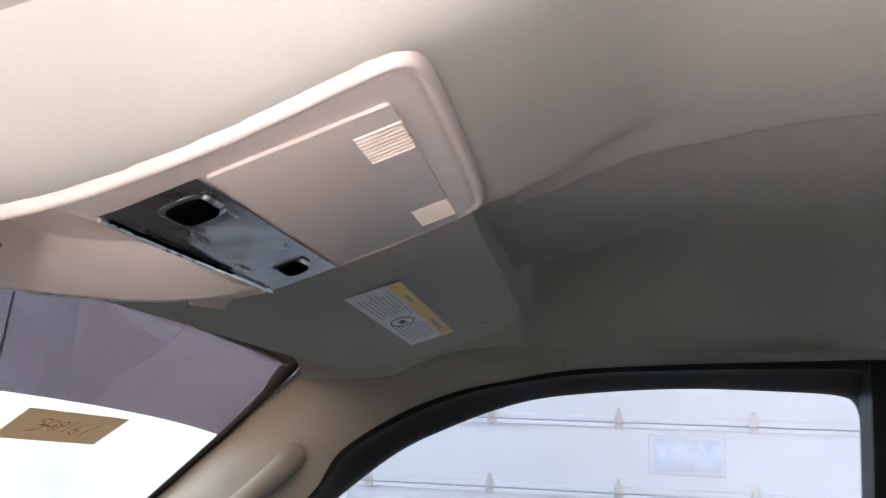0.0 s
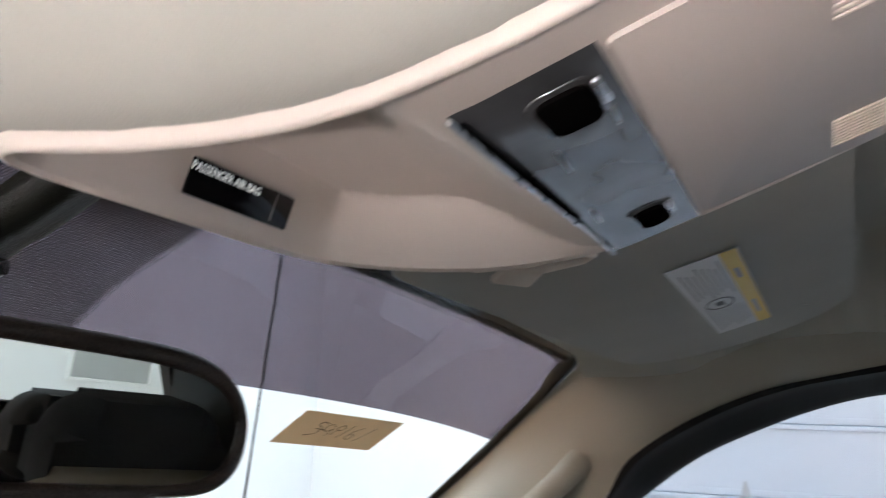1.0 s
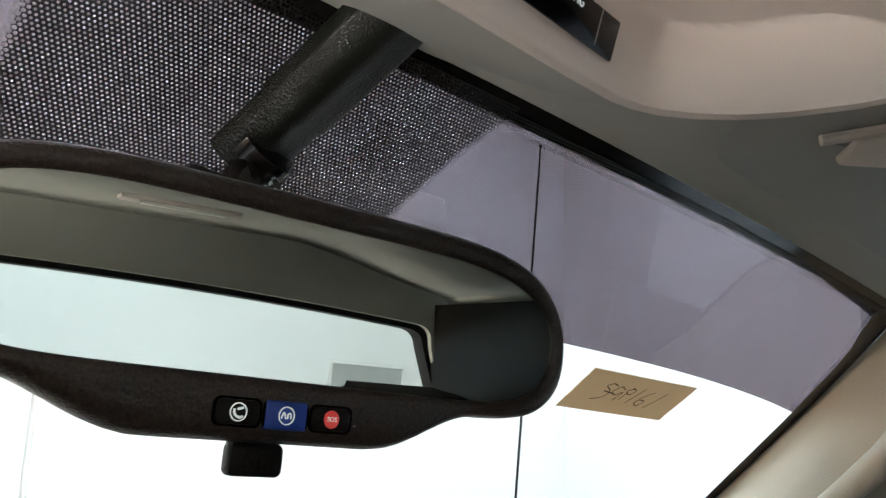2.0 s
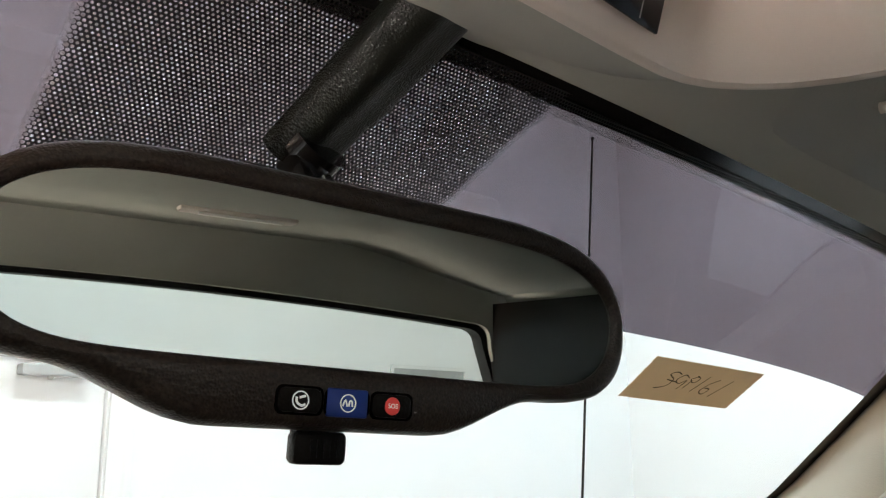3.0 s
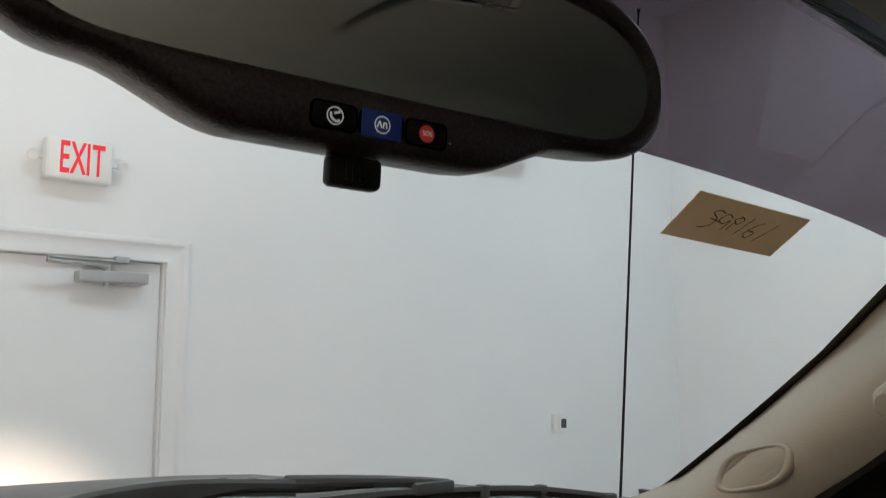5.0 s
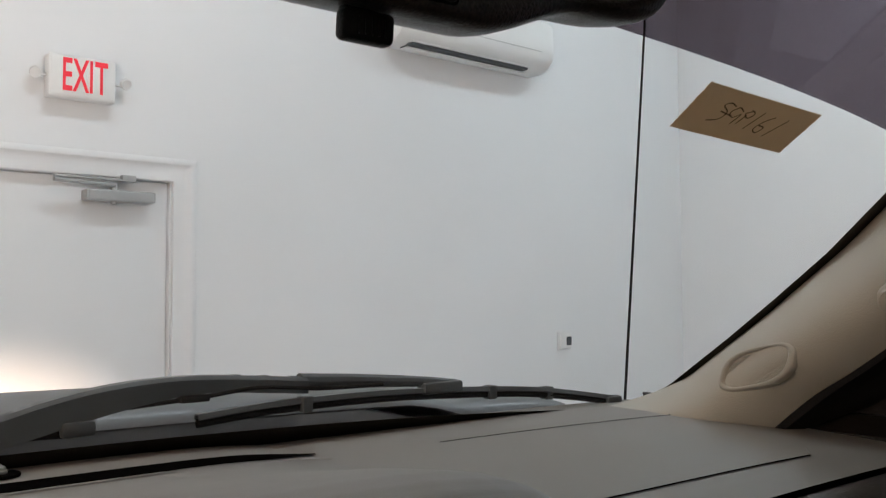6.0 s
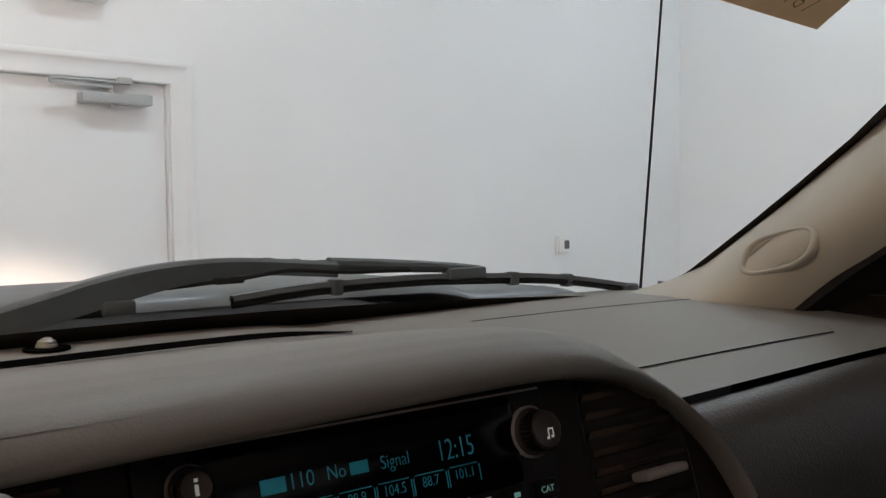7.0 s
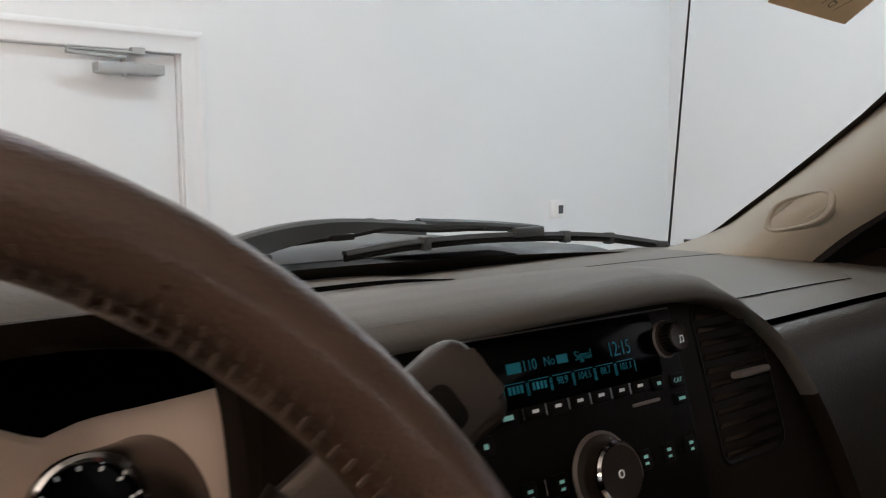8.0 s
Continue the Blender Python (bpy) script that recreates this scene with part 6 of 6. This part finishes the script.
def gauge(x, z, mx, mz, r, rm):
    """A brushed pod that narrows from its foot on the surround to the ringed dial at its mouth."""
    foot, mouth = Vector((x, 0.507, z)), Vector((mx, 0.472, mz))
    m = pose(mx, 0.472, mz, 90 - 14, 0, 0)
    R = m.to_3x3()
    rows = []
    for k in range(9):
        s = k / 8
        c = foot.lerp(mouth, s)
        rr = r + (rm * 1.16 - r) * s ** 0.85
        rows.append([c + R @ Vector((rr * math.cos(a), rr * math.sin(a), 0)) for a in [2 * math.pi * i / 44 for i in range(44)]])
    g = part("gauge_pod", sheet(rows, close_u=True), GAUGE_METAL, cluster, "dark brushed gauge pod", smooth=60)
    part("chrome_ring", lathe([(rm * 1.16, -0.002), (rm * 1.14, 0.002), (rm * 1.06, 0.003), (rm * 0.98, 0.001), (rm * 0.94, -0.006)], 44, m), CHROME, g, "bright chrome ring")
    part("dial", lathe([(rm * 0.97, -0.005), (0.0, -0.005)], 44, m), SCREEN_BLACK, g)
    for k in range(11):
        a = radians(220 - 26 * k)
        part("tick", box(-0.0005, 0.0005, rm * 0.84, rm * 0.92, -0.0046, -0.0042, m=m @ pose(0, 0, 0, 0, 0, math.degrees(a) - 90)), LIT_WHITE, g, smooth=0)
    part("needle", box(-0.0007, 0.0007, 0, rm * 0.8, -0.0038, -0.0032, m=m @ pose(0, 0, 0, 0, 0, 120)), RED_MARK, g, smooth=0)


gauge(-0.249, 1.387, -0.289, 1.4095, 0.0380, 0.0205)
gauge(-0.418, 1.366, -0.418, 1.380, 0.060, 0.050)
gauge(-0.582, 1.386, -0.546, 1.4095, 0.0370, 0.0205)

# ---------------------------------------------------------------- outside the glass: wipers, cowl, hood, antenna
wip = thing("windshield_wiper", (-0.1, 1.02, 1.42), "faded black wiper with arm and long blade at rest", "wiper", "windshield wipers")
top = smooth_line([(-0.26, 1.03, 1.395), (-0.10, 1.0, 1.424), (0.005, 0.985, 1.450), (0.05, 0.985, 1.4615), (0.099, 0.985, 1.4705), (0.151, 0.985, 1.4745), (0.209, 0.985, 1.4735), (0.305, 0.985, 1.4655)], 6)
rows = []
for i, p in enumerate(top):
    s = i / (len(top) - 1)
    h = 0.015 + 0.011 * math.sin(math.pi * min(1, s * 1.25))
    rows.append([p + Vector((0, -0.010, -h)), p + Vector((0, -0.011, -0.002)), p + Vector((0, -0.007, 0.0015)), p + Vector((0, 0.007, 0.0015)), p + Vector((0, 0.011, -0.002)), p + Vector((0, 0.010, -h)), p + Vector((0, 0.007, -h + 0.002)), p + Vector((0, -0.007, -h + 0.002))])
part("arm", sheet(rows, close_u=True), WIPER_GREY, wip, smooth=40)
part("arm_end", tube([(0.30, 0.985, 1.4630), (0.36, 0.984, 1.4595), (0.42, 0.982, 1.4555), (0.47, 0.979, 1.4515), (0.508, 0.976, 1.4480)], [0.0085, 0.0080, 0.0070, 0.0060, 0.0045], 10, flat=1.0), WIPER_GREY, wip)
for k in range(7):
    x = 0.228 + 0.032 * k
    part("arm_lug", box(x - 0.0035, x + 0.0035, 0.980, 0.990, 1.4715 - 0.0085 * (x - 0.21) / 0.1, 1.4760 - 0.0085 * (x - 0.21) / 0.1, 0.001), WIPER_GREY, wip)
part("washer_hose", tube(smooth_line([(0.12, 0.978, 1.452), (0.19, 0.976, 1.456), (0.25, 0.975, 1.461), (0.32, 0.975, 1.455), (0.40, 0.975, 1.4535)], 5), 0.0022, 8), RUBBER, wip)
part("hose_clip", box(0.165, 0.195, 0.970, 0.982, 1.452, 1.459, 0.002), RUBBER, wip)
BLADE = smooth_line([(0.183, 0.975, 1.4365), (0.265, 0.975, 1.4420), (0.37, 0.975, 1.4435), (0.475, 0.975, 1.4405), (0.635, 0.970, 1.4305), (0.785, 0.962, 1.4085)], 8)
part("blade", sheet([[p + Vector((0, -0.006, -0.001)), p + Vector((0, -0.004, 0.004)), p + Vector((0, 0.004, 0.004)), p + Vector((0, 0.006, -0.001))] for p in BLADE], 0.0015), WIPER_GREY, wip, "faded black blade frame")
part("rubber_edge", sheet([[p + Vector((0, -0.0022, -0.001)), p + Vector((0, -0.003, -0.006)), p + Vector((0, -0.0006, -0.009)), p + Vector((0, 0.0006, -0.009)), p + Vector((0, 0.003, -0.006)), p + Vector((0, 0.0022, -0.001))] for p in BLADE]), RUBBER, wip, "black rubber edge")
part("blade_tip", box(0.762, 0.792, 0.955, 0.970, 1.400, 1.4135, 0.004, 2), WIPER_GREY, wip)
part("blade_saddle", box(0.455, 0.512, 0.967, 0.985, 1.438, 1.4515, 0.003), WIPER_GREY, wip)
for x in (0.30, 0.56, 0.66):
    zz = mix([(0.183, 1.4365), (0.265, 1.442), (0.37, 1.4435), (0.475, 1.4405), (0.635, 1.4305), (0.785, 1.4085)], x)
    part("claw", box(x - 0.006, x + 0.006, 0.966, 0.980, zz - 0.010, zz + 0.0065, 0.0015), WIPER_GREY, wip)

wip2 = thing("windshield_wiper", (-0.5, 1.02, 1.42), "faded black wiper lying before the steering wheel", "wiper", "windshield wipers")
BL2 = [(-0.62, 0.985, 1.412), (-0.40, 0.990, 1.428), (-0.20, 0.988, 1.436), (0.0, 0.984, 1.4395), (0.086, 0.980, 1.4385)]
BL2 = smooth_line(BL2, 8)
part("blade", sheet([[p + Vector((0, -0.006, -0.001)), p + Vector((0, -0.004, 0.004)), p + Vector((0, 0.004, 0.004)), p + Vector((0, 0.006, -0.001))] for p in BL2], 0.0015), WIPER_GREY, wip2)
part("rubber_edge", sheet([[p + Vector((0, -0.0022, -0.001)), p + Vector((0, -0.003, -0.006)), p + Vector((0, -0.0006, -0.009)), p + Vector((0, 0.0006, -0.009)), p + Vector((0, 0.003, -0.006)), p + Vector((0, 0.0022, -0.001))] for p in BL2]), RUBBER, wip2)
part("blade_tip", box(0.060, 0.090, 0.972, 0.988, 1.430, 1.4445, 0.004, 2), WIPER_GREY, wip2)
part("arm", tube(smooth_line([(-0.66, 1.03, 1.39), (-0.60, 1.02, 1.42), (-0.50, 1.00, 1.444), (-0.35, 0.995, 1.45), (-0.18, 0.990, 1.447)], 5), 0.008, 10, flat=0.7), WIPER_GREY, wip2)

rows = [[(x, y - 0.055 * x * x, z - 0.05 * x * x) for y, z in ((0.945, 1.402), (0.965, 1.409), (0.985, 1.412), (1.03, 1.398), (1.08, 1.390), (1.10, 1.375))] for x in steps(-0.80, 0.80, 32)]
solid("cowl_panel", sheet(rows, 0.003), RUBBER, "black plastic cowl panel at the foot of the windshield", "cowl panel", smooth=60)
rows = []
for x in steps(-0.86, 0.86, 40):
    dome = 0.018 * smooth01((0.62 - abs(x)) / 0.10)
    rows.append([(x, y, z + dome - 0.03 * x * x - 0.09 * smooth01((abs(x) - 0.81) / 0.05)) for y, z in ((1.075, 1.402), (1.085, 1.413), (1.12, 1.418), (1.25, 1.417), (1.45, 1.407), (1.70, 1.384), (1.95, 1.335), (2.08, 1.28), (2.14, 1.20), (2.15, 1.05))])
solid("truck_hood", sheet(rows, 0.003), HOOD_PAINT, "grey painted truck hood with a raised centre", "truck hood", smooth=60)
for side in (1, -1):
    rows = [[(side * x, y, z) for x, z in ((0.80, 1.335), (0.86, 1.335), (0.93, 1.29), (0.97, 1.20), (0.98, 1.0), (0.97, 0.7))] for y in steps(0.96, 2.12, 10)]
    solid("truck_fender", sheet(rows, 0.003), HOOD_PAINT, "grey painted front fender of the truck", "truck fender", smooth=60)
ant = thing("antenna", (0.842, 1.0, 1.33), "thin black whip antenna on the fender", "antenna")
A = lambda z: (0.842 - 0.02 * (z - 1.3), 1.0 - 0.10 * (z - 1.3), z)
part("mast", tube([A(z) for z in steps(1.34, 2.085, 24)], [0.0021 - 0.0007 * k / 24 for k in range(25)], 8), RUBBER, ant)
part("tip_ball", lathe([(0.0, 0.0032), (0.0022, 0.002), (0.003, 0.0), (0.0022, -0.002), (0.0, -0.0032)], 12, Matrix.Translation(A(2.088))), RUBBER, ant)
part("base", lathe([(0.0, 0.02), (0.006, 0.018), (0.011, 0.004), (0.018, -0.002), (0.0, -0.004)], 20, Matrix.Translation(A(1.335))), RUBBER, ant)
